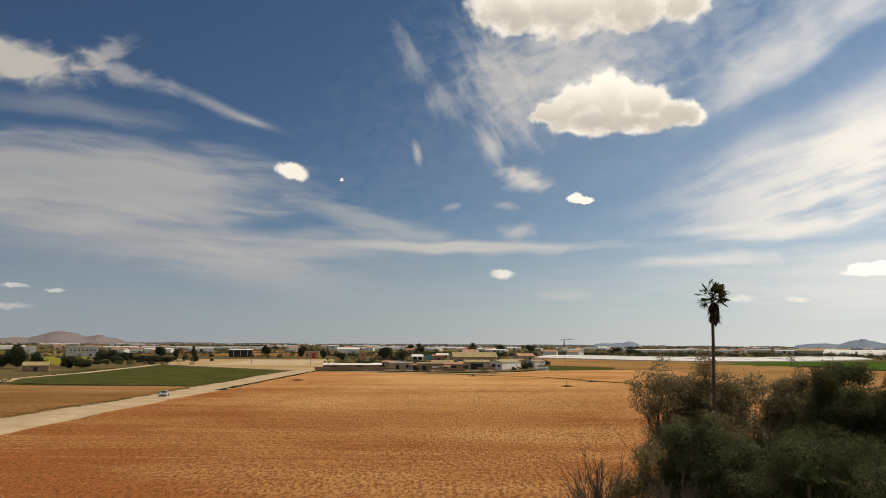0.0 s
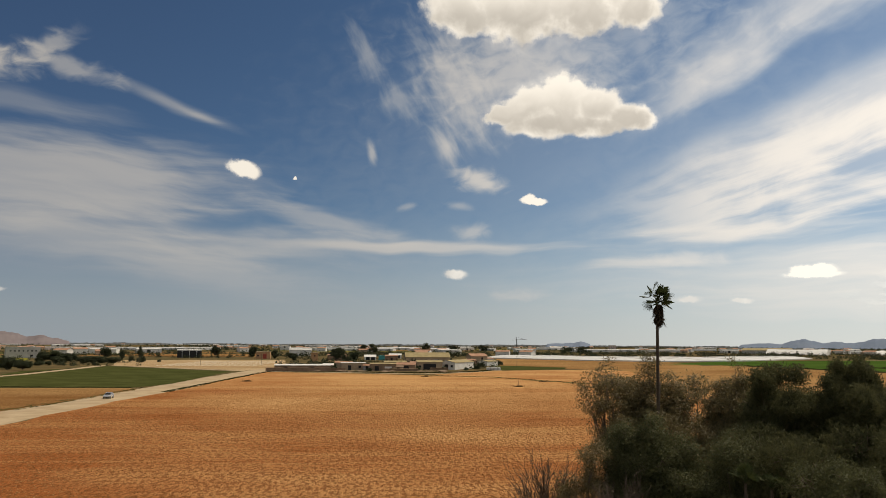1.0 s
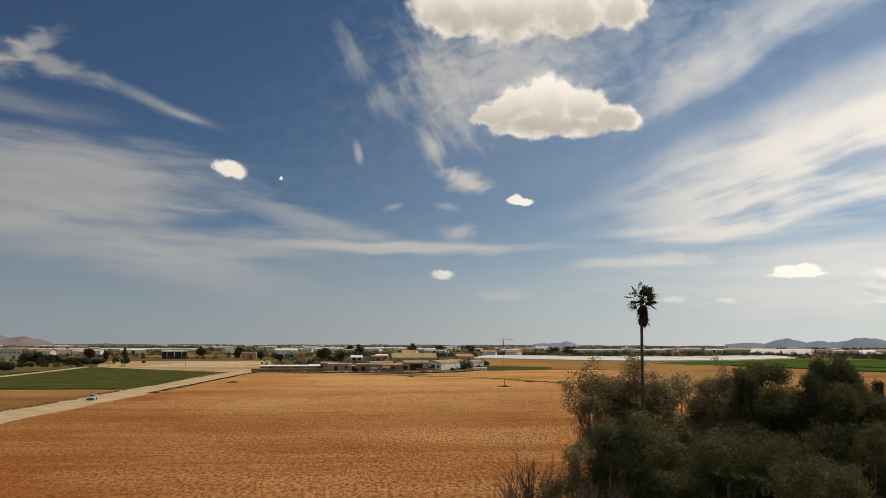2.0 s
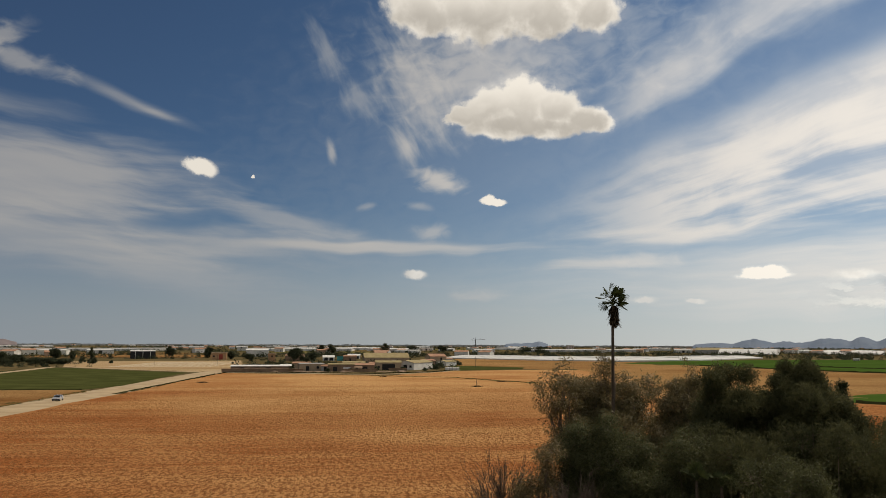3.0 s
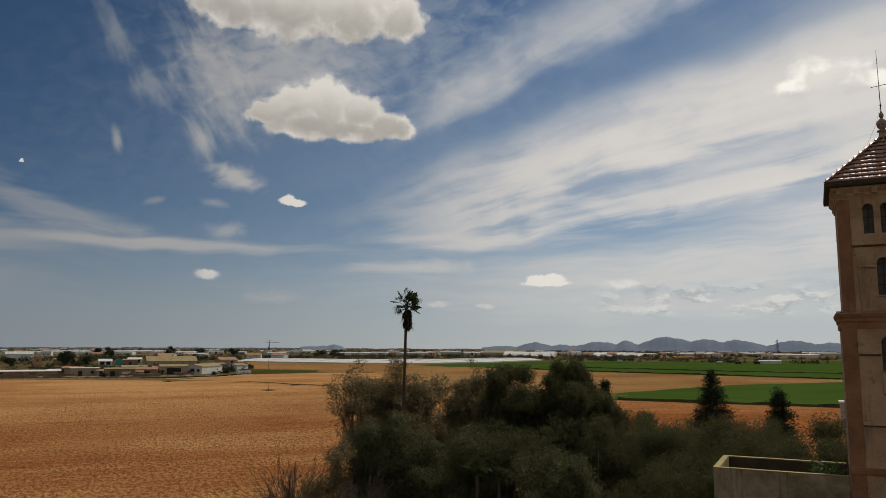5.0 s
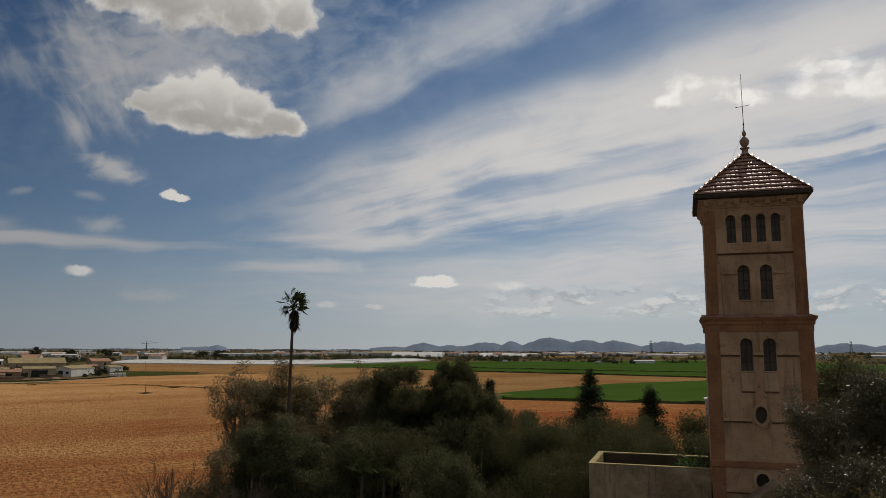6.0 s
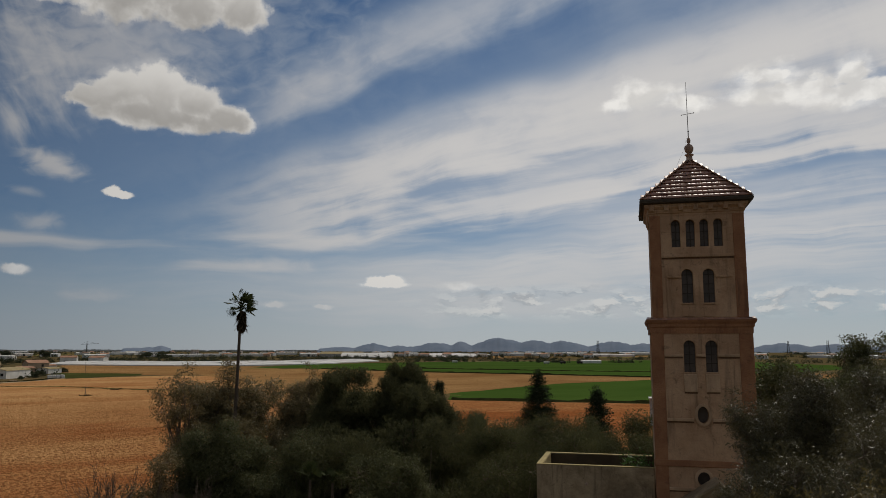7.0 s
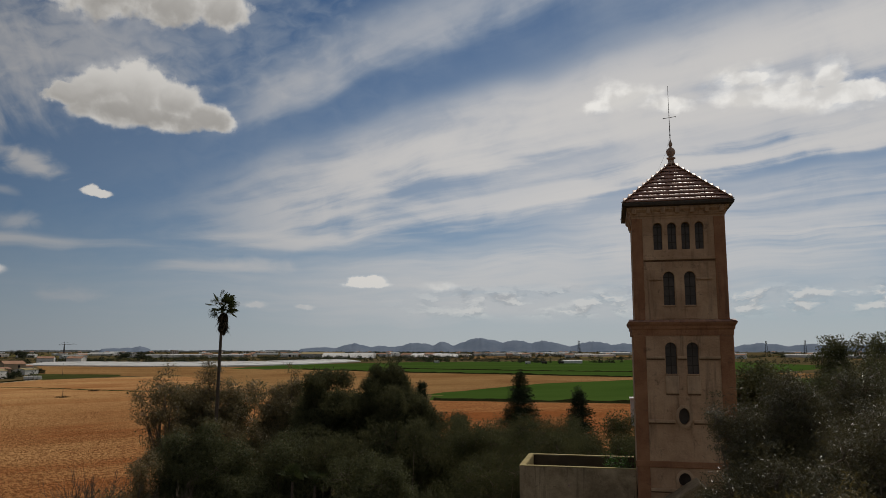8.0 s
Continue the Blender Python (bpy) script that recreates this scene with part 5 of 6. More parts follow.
def conifer(name, label, x, y, h, half, seed, tiers, material=CONIFER_LEAF, leaf=(0.22, 0.06), start=0.06):
    rng = np.random.default_rng(seed)
    ob = thing(name, pose(x, y, 0), label, "tree", GROVE)
    spots, ways, sizes, limbs = [], [], [], []
    for k in range(tiers):
        s = k / (tiers - 1)
        z = h * (start + (0.97 - start) * s) + rng.uniform(-0.12, 0.12)
        reach = half * (1 - s) ** 0.85 * rng.uniform(0.7, 1.15) + 0.15
        for j in range(9):
            a = 2.4 * k + j * 2 * np.pi / 9 + rng.uniform(-0.25, 0.25)
            r = reach * rng.uniform(0.7, 1.12)
            zz = z + rng.uniform(-0.35, 0.35)
            end = np.array([np.cos(a) * r, np.sin(a) * r, zz + rng.uniform(-0.25, 0.2) * r])
            root = np.array([0, 0, zz - 0.15 * r])
            limbs.append(bent(root, end, rng, 0.04, 4, 0.035, 0.01))
            n = int(30 + 70 * r)
            s2 = rng.uniform(0.15, 1.05, n)[:, None]
            spots.append(root + (end - root) * s2 + rng.normal(size=(n, 3)) * np.array([0.2, 0.2, 0.16]))
            ways.append((end - root) / np.linalg.norm(end - root) + rng.normal(size=(n, 3)) * 0.5 + (0, 0, 0.25))
            sizes.append(rng.uniform(0.7, 1.3, n))
    part("trunk", tubes([[((0, 0, 0), 0.2), ((0, 0, h * 0.5), 0.11), ((0, 0, h * 0.97), 0.02)]], 8), BARK, ob)
    tagged(part("branch_mass", tubes(limbs, 4), BARK, ob), kind="stuff")
    spots, ways, sizes = np.concatenate(spots), np.concatenate(ways), np.concatenate(sizes)
    part("crown", leaf_mesh(spots, ways, sizes * leaf[0], sizes * leaf[1], rng), material, ob)
    return ob


conifer("conifer", "dark green layered conifer", 57.0, 62.8, 10.7, 4.6, 31, 26)
conifer("conifer", "slim dark conifer with a pointed top", 50.9, 47.9, 9.85, 2.8, 32, 24)
conifer("cypress", "slender dark pointed cypress", 42.6, 61.3, 10.1, 0.5, 33, 40, leaf=(0.2, 0.05))


def bare_shrub(name, label, x, y, h, half, seed, stems=9):
    """A leafless bush: stems that fork three times."""
    rng = np.random.default_rng(seed)
    ob = thing(name, pose(x, y, 0), label, "shrub", "bare shrubs")
    thick, thin = [], []
    for k in range(stems):
        a = k * 2 * np.pi / stems + rng.uniform(-0.3, 0.3)
        r = half * rng.uniform(0.25, 0.6)
        e = np.array([np.cos(a) * r, np.sin(a) * r, h * rng.uniform(0.55, 0.72)])
        thick.append(bent((0.1 * np.cos(a), 0.1 * np.sin(a), 0), e, rng, 0.06, 7, 0.05, 0.022))
        for j in range(7):
            s = rng.uniform(0.35, 1.0)
            root = e * s
            e2 = root + np.array([np.cos(a) * half * 0.3, np.sin(a) * half * 0.3, h * 0.22]) * rng.uniform(0.6, 1.2) + rng.normal(size=3) * 0.3
            thin.append(bent(root, e2, rng, 0.06, 5, 0.018, 0.01))
            for i in range(7):
                root2 = root + (e2 - root) * rng.uniform(0.3, 1.0)
                e3 = root2 + np.array([np.cos(a) * 0.25, np.sin(a) * 0.25, 0.6]) * rng.uniform(0.6, 1.3) + rng.normal(size=3) * 0.22
                e3[2] = min(e3[2], h)
                thin.append(bent(root2, e3, rng, 0.08, 4, 0.011, 0.006))
    for stem in thick:
        part("stem", tubes([stem], 6), TWIG, ob)
    tagged(part("twig_mass", tubes(thin, 4), TWIG, ob), kind="stuff")


bare_shrub("bare_shrub", "leafless many-stemmed brown shrub beside the field", 9.3, 45.1, 6.7, 2.7, 41, 24)
bare_shrub("bare_shrub", "small leafless grey shrub before a dark tree", 11.8, 38.6, 6.75, 1.4, 42, 16)

# ---------------------------------------------------------------- palms


def fan_leaf(rng, radius, strips=18, spread=2.5, droop=0.25):
    """A fan blade of pleated strips, in its own axes: stalk along +y from the origin."""
    verts, faces = [], []
    for k in range(strips):
        a = -spread / 2 + spread * k / (strips - 1)
        r = radius * (0.8 + 0.2 * math.cos(a)) * rng.uniform(0.85, 1.1)
        w = spread / strips * 0.55
        for s, wide in ((0.05, 0.5), (0.6, 1.0), (1.0, 0.12)):
            for sign in (-1, 1):
                b = a + sign * w * wide
                verts.append((math.sin(b) * r * s, math.cos(b) * r * s, -droop * r * s * s + 0.03 * sign * radius * s))
        o = len(verts) - 6
        faces += [(o, o + 1, o + 3, o + 2), (o + 2, o + 3, o + 5, o + 4)]
    return np.array(verts), np.array(faces)


def fan_palm(name, label, x, y, h, lean, seed, count=15, stalk=0.75, radius=0.72, skirt=True, girth=0.11, low=-25, high=75, frond_mat=FROND, wind=(0.0, 0.0, 0.0)):
    """A fan palm: trunk, separate fronds each on a stalk, and a skirt of dead ones."""
    rng = np.random.default_rng(seed)
    ob = thing(name, pose(x, y, 0), label, "palm")
    path = [((0, 0, 0), girth * 1.6), ((lean * 0.3, 0, h * 0.3), girth * 1.15), ((lean * 0.7, 0, h * 0.7), girth), ((lean, 0, h), girth * 0.85)]
    part("trunk", tubes([path], 12), PALM_BARK, ob, "long thin dark palm trunk")
    top = np.array([lean, 0, h + 0.1])
    for k in range(count):
        az, el = k * 2.4 + rng.uniform(-0.35, 0.35), math.radians(low + (high - low) * (k + 0.5) / count + rng.uniform(-10, 10))
        d = np.array([math.cos(az) * math.cos(el), math.sin(az) * math.cos(el), math.sin(el)]) + np.array(wind) * rng.uniform(0.5, 1.3)
        d /= np.linalg.norm(d)
        tip = top + d * stalk * rng.uniform(0.7, 1.15)
        side = np.cross(d, (0, 0, 1.0)) + rng.normal(size=3) * 0.8
        side -= d * (side @ d)
        side /= np.linalg.norm(side) + 1e-9
        up = np.cross(side, d)
        bend = d + np.array(wind) * 0.5 + (0, 0, -0.25)
        bend /= np.linalg.norm(bend)
        v, f = fan_leaf(rng, radius * rng.uniform(0.8, 1.15), 17, 2.3, 0.15)
        frond = part("frond", array_mesh("frond", tip + v[:, :1] * side + v[:, 1:2] * bend + v[:, 2:] * up, f), frond_mat, ob)
        part("stalk", tubes([[(top, 0.028), (tip, 0.014)]], 5), frond_mat, frond)
    if skirt:
        n = 420
        a, r = rng.uniform(0, 6.28, n), rng.uniform(0.05, 0.28, n)
        z = h - 0.1 - rng.uniform(0, 1.0, n) ** 1.2 * 1.2
        r *= np.interp(z, [h - 1.6, h - 1.0, h], [0.6, 1.0, 0.7])
        spots = np.stack([lean + np.cos(a) * r + 0.1, np.sin(a) * r, z], 1)
        ways = np.stack([np.cos(a) * 0.15, np.sin(a) * 0.15, -np.ones(n)], 1) + rng.normal(size=(n, 3)) * 0.15
        part("dry_skirt", leaf_mesh(spots, ways, rng.uniform(0.35, 0.7, n), rng.uniform(0.06, 0.14, n), rng), DRY_FROND, ob, "hanging brown skirt of dead fronds")
    return ob


fan_palm("tall_palm", "very tall thin fan palm with a brown skirt", 18.45, 51.8, 16.1, 0.3, 51, 26, 0.55, 0.7, low=-14, high=82, wind=(0.16, -0.1, 0.08))
fan_palm("young_palm", "low fan palm with pale fronds among dark trees", 17.3, 36.2, 6.45, 0.0, 52, 11, 0.4, 0.5, False, 0.08, 30, 80, FROND)
fan_palm("young_palm", "small fan palm half hidden among dark trees", 18.5, 36.0, 6.2, 0.0, 53, 8, 0.35, 0.42, False, 0.08, 35, 80, FROND)

# a seedling on the empty roof deck
rng = np.random.default_rng(60)
weed = thing("rooftop_weed", TOWER @ Matrix.Translation((-2.75, -0.9, AZ - 0.95)), "small green weed growing on the flat roof", "plant")
stems = [bent((0, 0, 0), rng.normal(size=3) * (0.3, 0.3, 0.1) + (0, 0, 0.95), rng, 0.1, 5, 0.015, 0.006) for _ in range(7)]
for stem in stems:
    part("stem", tubes([stem], 5), TWIG, weed)
ends = np.concatenate([p[-1][0] + rng.normal(size=(60, 3)) * (0.16, 0.16, 0.2) for p in stems])
tagged(part("leaf_mass", leaf_mesh(ends, rng.normal(size=ends.shape) + (0, 0, 0.3), np.full(len(ends), 0.12), np.full(len(ends), 0.055), rng), foliage("weed_leaf", (0.05, 0.11, 0.02), (0.10, 0.18, 0.04), 0.5, 0.3, 0.3), weed), kind="stuff")

# ---------------------------------------------------------------- farm buildings


def gable(w, d, h, rise, over=0.25):
    """A ridged roof with the ridge along x, over a w by d plan centred on the origin."""
    bm = bmesh.new()
    x, y = w / 2 + over, d / 2 + over
    t = 0.14
    drop = rise * over / (d / 2)
    for sign in (-1, 1):
        a = [(-x, sign * y, h - drop), (x, sign * y, h - drop), (x, 0, h + rise), (-x, 0, h + rise)]
        lo = [bm.verts.new(p) for p in a]
        up = [bm.verts.new((p[0], p[1], p[2] + t)) for p in a]
        bm.faces.new(up)
        bm.faces.new(lo[::-1])
        for k in range(4):
            j = (k + 1) % 4
            bm.faces.new((lo[k], lo[j], up[j], up[k]))
    bmesh.ops.recalc_face_normals(bm, faces=bm.faces)
    return bm


def building(name, label, x, y, w, d, h, turn, wall, roof_mat, rise=0.0, openings=(), category="house", group="farm buildings"):
    """A small building: x, y is the middle of the plan; openings are (face, along, z0, width, height, material)."""
    ob = thing(name, pose(x, y, 0, 0, 0, turn), label, category, group)
    if rise:
        bm = bmesh.new()
        prof = [(-d / 2, 0), (d / 2, 0), (d / 2, h), (0, h + rise), (-d / 2, h)]
        ends = [[bm.verts.new((sx * w / 2, py, pz)) for py, pz in prof] for sx in (-1, 1)]
        bm.faces.new(ends[0])
        bm.faces.new(ends[1][::-1])
        for k in range(5):
            bm.faces.new((ends[0][k], ends[1][k], ends[1][(k + 1) % 5], ends[0][(k + 1) % 5]))
        bmesh.ops.recalc_face_normals(bm, faces=bm.faces)
        part("wall", bm, wall, ob)
        part("roof", gable(w, d, h + 0.02, rise), roof_mat, ob)
    else:
        part("wall", box(-w / 2, -d / 2, 0, w / 2, d / 2, h), wall, ob)
        part("roof", box(-w / 2 - 0.2, -d / 2 - 0.2, h, w / 2 + 0.2, d / 2 + 0.2, h + 0.25, 0.05), roof_mat, ob)
    for face, along, z0, ow, oh, material in openings:
        nm = "door" if z0 < 0.2 else "window"
        if face == "front":
            part(nm, box(along - ow / 2, -d / 2 - 0.05, z0, along + ow / 2, -d / 2 + 0.02, z0 + oh), material, ob)
        elif face == "right":
            part(nm, box(w / 2 - 0.02, along - ow / 2, z0, w / 2 + 0.05, along + ow / 2, z0 + oh), material, ob)
        else:
            part(nm, box(-w / 2 - 0.05, along - ow / 2, z0, -w / 2 + 0.02, along + ow / 2, z0 + oh), material, ob)
    return ob


# also fills doorways and bays, as dark panels painting their shaded insides
G = DARK_GLASS
building("long_shed", "long low brown shed with a pale sheet roof", -44, 364, 26, 9, 2.6, 6, BROWN_WALL, PALE_ROOF, 0.5, [("front", -8, 0.1, 2, 2, G), ("front", 4, 0.1, 2.5, 2, G)], "shed")
building("farm_wall", "low broken brown field wall", -45, 356, 30, 0.6, 1.5, 6, BROWN_WALL, BROWN_WALL, 0, (), "wall")
building("farmhouse", "small tan farmhouse with a white wall end", -21, 380, 12, 8, 3.4, 8, TAN_WALL, PALE_ROOF, 0.0, [("front", -2, 0.1, 1.6, 2.2, G), ("front", 3, 1, 1.2, 1.2, G), ("right", 0, 0.1, 6, 3, WHITE_WALL)])
building("farm_shed", "brown flat-roofed farm shed with clutter", -6, 370, 12.5, 8, 3.3, 4, BROWN_WALL, OCHRE_ROOF, 0.4, [("front", 2.6, 0.1, 3.5, 2.0, WHITE_WALL), ("front", -3, 0.1, 2, 2.2, G)], "shed")
building("farm_shed", "low brown shed with a sagging roof", 5.6, 377, 9.5, 7, 2.8, -4, BROWN_WALL, CLAY_ROOF, 0.9, [("front", 0, 0.1, 3, 2, G)], "shed")
building("barn", "tan barn with a dark wide doorway", 17.6, 388, 13, 8, 3.8, 2, TAN_WALL, OCHRE_ROOF, 0.9, [("front", 0, 0.1, 6.5, 3.0, G), ("front", -5, 1.2, 1, 1, G)], "barn")
building("white_barn", "long white barn with an ochre roof", 32.5, 398, 26, 9.5, 3.6, 62, WHITE_WALL, OCHRE_ROOF, 1.2, [("left", 0, 0.1, 2, 2.6, G), ("left", -3, 1.2, 1.2, 1.2, G)], "barn")
building("large_barn", "large barn with a mossy ochre roof", 21.5, 512, 30, 16, 4.2, 4, TAN_WALL, OCHRE_ROOF, 3.0, [("front", 5, 0.1, 3, 2.6, WHITE_WALL), ("front", 10, 0.1, 2, 2, G)], "barn")
building("house", "tan house with a clay-tiled roof", 52, 478, 11, 9, 5.5, 15, TAN_WALL, CLAY_ROOF, 1.6, [("front", -2, 1, 1.2, 1.4, G), ("front", 2, 3.4, 1.2, 1.4, G)])
building("house", "low white outbuilding beside a house", 57, 462, 12, 7, 2.6, 50, WHITE_WALL, OCHRE_ROOF, 0.8, [("left", 0, 0.1, 1.4, 2, G)])
building("white_house", "white two-storey house among trees", -96, 768, 22, 12, 6.6, 5, WHITE_WALL, PALE_ROOF, 1.0, [("front", -6, 1, 1.6, 1.6, G), ("front", 0, 1, 1.6, 1.6, G), ("front", 6, 1, 1.6, 1.6, G)])
building("brick_tower_house", "narrow tan pump house", -57, 536, 4.6, 4.6, 6.3, 12, ORANGE_WALL, TAN_WALL, 0, [("front", 0, 3.8, 1, 1.2, G)])
building("orange_house", "orange-tan house with a red door", -111, 642, 12, 9, 5.6, 6, ORANGE_WALL, TAN_WALL, 0, [("front", 1.5, 0.1, 3.0, 4.2, RED_DOOR), ("front", -4, 2, 1.3, 1.3, G)])
# a solid dark box paints the shade inside the open shed
building("open_shed", "dark open shed under a white sheet roof", -180, 671, 20, 12, 6.3, 16, G, PALE_ROOF, 0.6, [("front", -6, 0.1, 0.4, 6, PALE_ROOF), ("front", 0, 0.1, 0.4, 6, PALE_ROOF), ("front", 6, 0.1, 0.4, 6, PALE_ROOF)], "shed")
building("white_house", "white flat-roofed house among trees", -396, 712, 20, 12, 7.4, 28, WHITE_WALL, PALE_ROOF, 0, [("front", 0, 1, 2, 1.6, G)])
# grey walls carry the hall's shadow side; a white panel covers the lit end
building("white_factory", "large white hall, its shaded side coloured grey", -301, 628, 24, 18, 8.6, 30, GREY_WALL, GREY_WALL, 0, [("front", -9 + 3 * k, 5.2, 1.2, 1.0, G) for k in range(7)] + [("front", 6, 1.2, 2, 1.4, G), ("right", 0, 0.3, 17, 8.0, WHITE_WALL)], "hall")
building("orange_cottage", "low cottage with an orange-tan roof", -175, 325, 10, 7, 2.6, 24, BROWN_WALL, OCHRE_ROOF, 1.4, [("front", 0, 0.1, 1.4, 2, G)])
building("white_marquee", "white shelter with two round-topped bays", -20, 604, 9, 8, 2.6, 4, WHITE_WALL, PALE_ROOF, 1.6, [("front", -2, 0.1, 3, 2.4, G), ("front", 2, 0.1, 3, 2.4, G)], "shelter")
building("teal_container", "teal shipping container beside a shelter", -10.5, 602, 5.5, 2.6, 3.4, 0, TEAL, TEAL, 0, (), "container")
building("white_marquee", "white shelter with two bays", 0, 680, 11, 8, 3.0, 0, WHITE_WALL, PALE_ROOF, 1.2, [("front", -2.6, 0.1, 3.4, 2.6, G), ("front", 2.6, 0.1, 3.4, 2.6, G)], "shelter")
building("white_shed", "long low white shed beyond green fields", 542, 528, 19, 8, 2.4, -36, WHITE_WALL, PALE_ROOF, 0.6, (), "shed")
building("white_hut", "small white block hut at a field's edge", 108.2, 88.3, 3.0, 3.0, 4.6, -48, GREY_WALL, PALE_ROOF, 0, (), "hut")

for k, (x, y, w, d, h, t, wall, top) in enumerate(((-33, 376, 5, 4, 2.4, 12, BROWN_WALL, PALE_ROOF), (-13.5, 377, 4, 4, 2.2, -8, GREY_WALL, CLAY_ROOF), (1.5, 368, 5, 3, 1.8, 5, TAN_WALL, BROWN_WALL), (11, 391, 6, 5, 3.2, 9, BROWN_WALL, CLAY_ROOF), (-27, 402, 9, 6, 3.0, -6, TAN_WALL, CLAY_ROOF), (0, 408, 12, 6, 3.2, 6, BROWN_WALL, OCHRE_ROOF), (44, 452, 8, 6, 3.4, 20, BROWN_WALL, CLAY_ROOF), (-3, 590, 10, 7, 3.6, 4, BROWN_WALL, CLAY_ROOF), (-46, 600, 14, 8, 4.0, -5, BROWN_WALL, CLAY_ROOF), (60, 500, 9, 7, 3.6, 30, GREY_WALL, CLAY_ROOF))):
    building("farm_shed", "small weathered farm shed with a patched roof", x, y, w, d, h, t, wall, top, 0.7, [("front", 0, 0.1, 1.4, min(h - 0.3, 2.0), G)], "shed")
for x0, y0, w, t in ((-30, 366, 12, 4), (3, 362, 16, 3), (22, 376, 9, 6)):
    building("farm_wall", "low broken brown yard wall", x0, y0, w, 0.5, 1.1, t, BROWN_WALL, BROWN_WALL, 0, (), "wall")

# heaps of rubble and earth in the farmyard
def rubble_heap(x, y, half, tall, seed):
    bm = bmesh.new()
    bmesh.ops.create_icosphere(bm, subdivisions=2, radius=1.0)
    for v in bm.verts:
        k = 1 + 0.45 * noise.noise(v.co * 2.3 + Vector((seed, 0, 0)))
        v.co = Vector((v.co.x * half * k, v.co.y * half * 0.6 * k, max(-0.05, v.co.z * tall * k)))
    return tagged(mesh_object("rubble_heap", bm, BROWN_WALL), "low heap of rubble and earth in the farmyard", "rubble", "farmyard rubble")


YARD = random.Random(8)
for k in range(26):
    heap_x = YARD.uniform(-58, 34)
    rubble_heap(0, 0, YARD.uniform(0.9, 3.2), YARD.uniform(0.3, 0.8), k).matrix_basis = pose(heap_x, 359 + 0.16 * max(0, heap_x) + YARD.uniform(-3, 6), 0, 0, 0, YARD.uniform(-40, 40))

# white bags in a row at the field's edge
bag_bm = box(-0.9, -0.9, 0, 0.9, 0.9, 1.6, 0.25)
bag = tagged(mesh_object("field_bag", bag_bm, WHITE_WALL), "large white bulk bag standing in the field", "bag", "bulk bags")
bag.matrix_basis = pose(47.6, 383, 0)
for k in range(1, 4):
    copy_thing(bag, pose(47.6 + 1.75 * k, 383.2 + 0.2 * (k % 2), 0, 0, 0, 7 * k))


# greenhouses: low plastic spans whose sheets slope up from the near edge
def greenhouse(label, x0, y0, x1, y1, depth, h, spans):
    length = math.hypot(x1 - x0, y1 - y0)
    ob = thing("greenhouse", pose(x0, y0, 0, 0, 0, math.degrees(math.atan2(y1 - y0, x1 - x0))), label, "greenhouse", "greenhouses")
    w = length / spans
    rng = np.random.default_rng(int(x0))
    for k in range(spans):
        bm = bmesh.new()
        top = h * rng.uniform(0.92, 1.05)
        pts = [(0.0, 0.0), (0.0, 0.9)] + [(depth * 0.45 * s / 5, 0.9 + (top - 0.9) * math.sin(math.pi / 2 * s / 5)) for s in range(1, 6)] + [(depth, top * 0.9), (depth, 0.0)]
        a = [bm.verts.new((k * w, py, pz)) for py, pz in pts]
        b = [bm.verts.new(((k + 1) * w - 0.25, py, pz)) for py, pz in pts]
        bm.faces.new(a)
        bm.faces.new(b[::-1])
        for i in range(len(pts) - 1):
            bm.faces.new((a[i], b[i], b[i + 1], a[i + 1]))
        bmesh.ops.recalc_face_normals(bm, faces=bm.faces)
        part("span", bm, PLASTIC_FILM, ob)
    return ob


greenhouse("long white plastic greenhouse", 84, 700, 162, 606, 70, 3.0, 14)
greenhouse("long white plastic greenhouse", 163, 605, 210, 582, 90, 2.9, 7)
greenhouse("long white plastic greenhouse", 211, 582, 293, 614, 90, 2.9, 10)
greenhouse("long white plastic greenhouse", 294, 616, 418, 730, 60, 2.8, 16)
greenhouse("pale greenhouse beyond the fields", 546, 1080, 612, 1032, 60, 8.0, 6)
greenhouse("pale greenhouse beyond the fields", 690, 1040, 760, 1000, 60, 6.0, 6)
building("pale_hall", "long pale hall with an ochre roof", 575, 1130, 70, 30, 6, -36, GREY_WALL, OCHRE_ROOF, 3.5, (), "hall")


# ---------------------------------------------------------------- the parked car
car = thing("car", pose(-66.4, 181.0, 0.12, 0, 0, 6) @ Matrix.Scale(0.88, 4), "silver hatchback parked on the dirt road", "car")
bm = bmesh.new()
PROFILE = [(-2.05, 0.35), (-2.08, 0.62), (-1.95, 0.82), (-1.0, 0.95), (-0.35, 1.42), (0.9, 1.46), (1.75, 1.05), (2.02, 0.95), (2.06, 0.4)]
lft = [bm.verts.new((-0.86 + (0.14 if z > 1.2 else 0), y, z)) for y, z in PROFILE]
rgt = [bm.verts.new((0.86 - (0.14 if z > 1.2 else 0), y, z)) for y, z in PROFILE]
bm.faces.new(lft)
bm.faces.new(rgt[::-1])
for k in range(len(PROFILE)):
    j = (k + 1) % len(PROFILE)
    bm.faces.new((lft[k], rgt[k], rgt[j], lft[j]))
bmesh.ops.recalc_face_normals(bm, faces=bm.faces)
bmesh.ops.bevel(bm, geom=bm.edges[:], offset=0.05, segments=2, affect="EDGES")
part("body", bm, CAR_PAINT, car)
bm = bmesh.new()
bm.faces.new([bm.verts.new(p) for p in ((-0.74, -0.98, 0.985), (0.74, -0.98, 0.985), (0.62, -0.42, 1.39), (-0.62, -0.42, 1.39))])
bmesh.ops.solidify(bm, geom=bm.faces[:], thickness=-0.02)
part("windscreen", bm, DARK_GLASS, car)
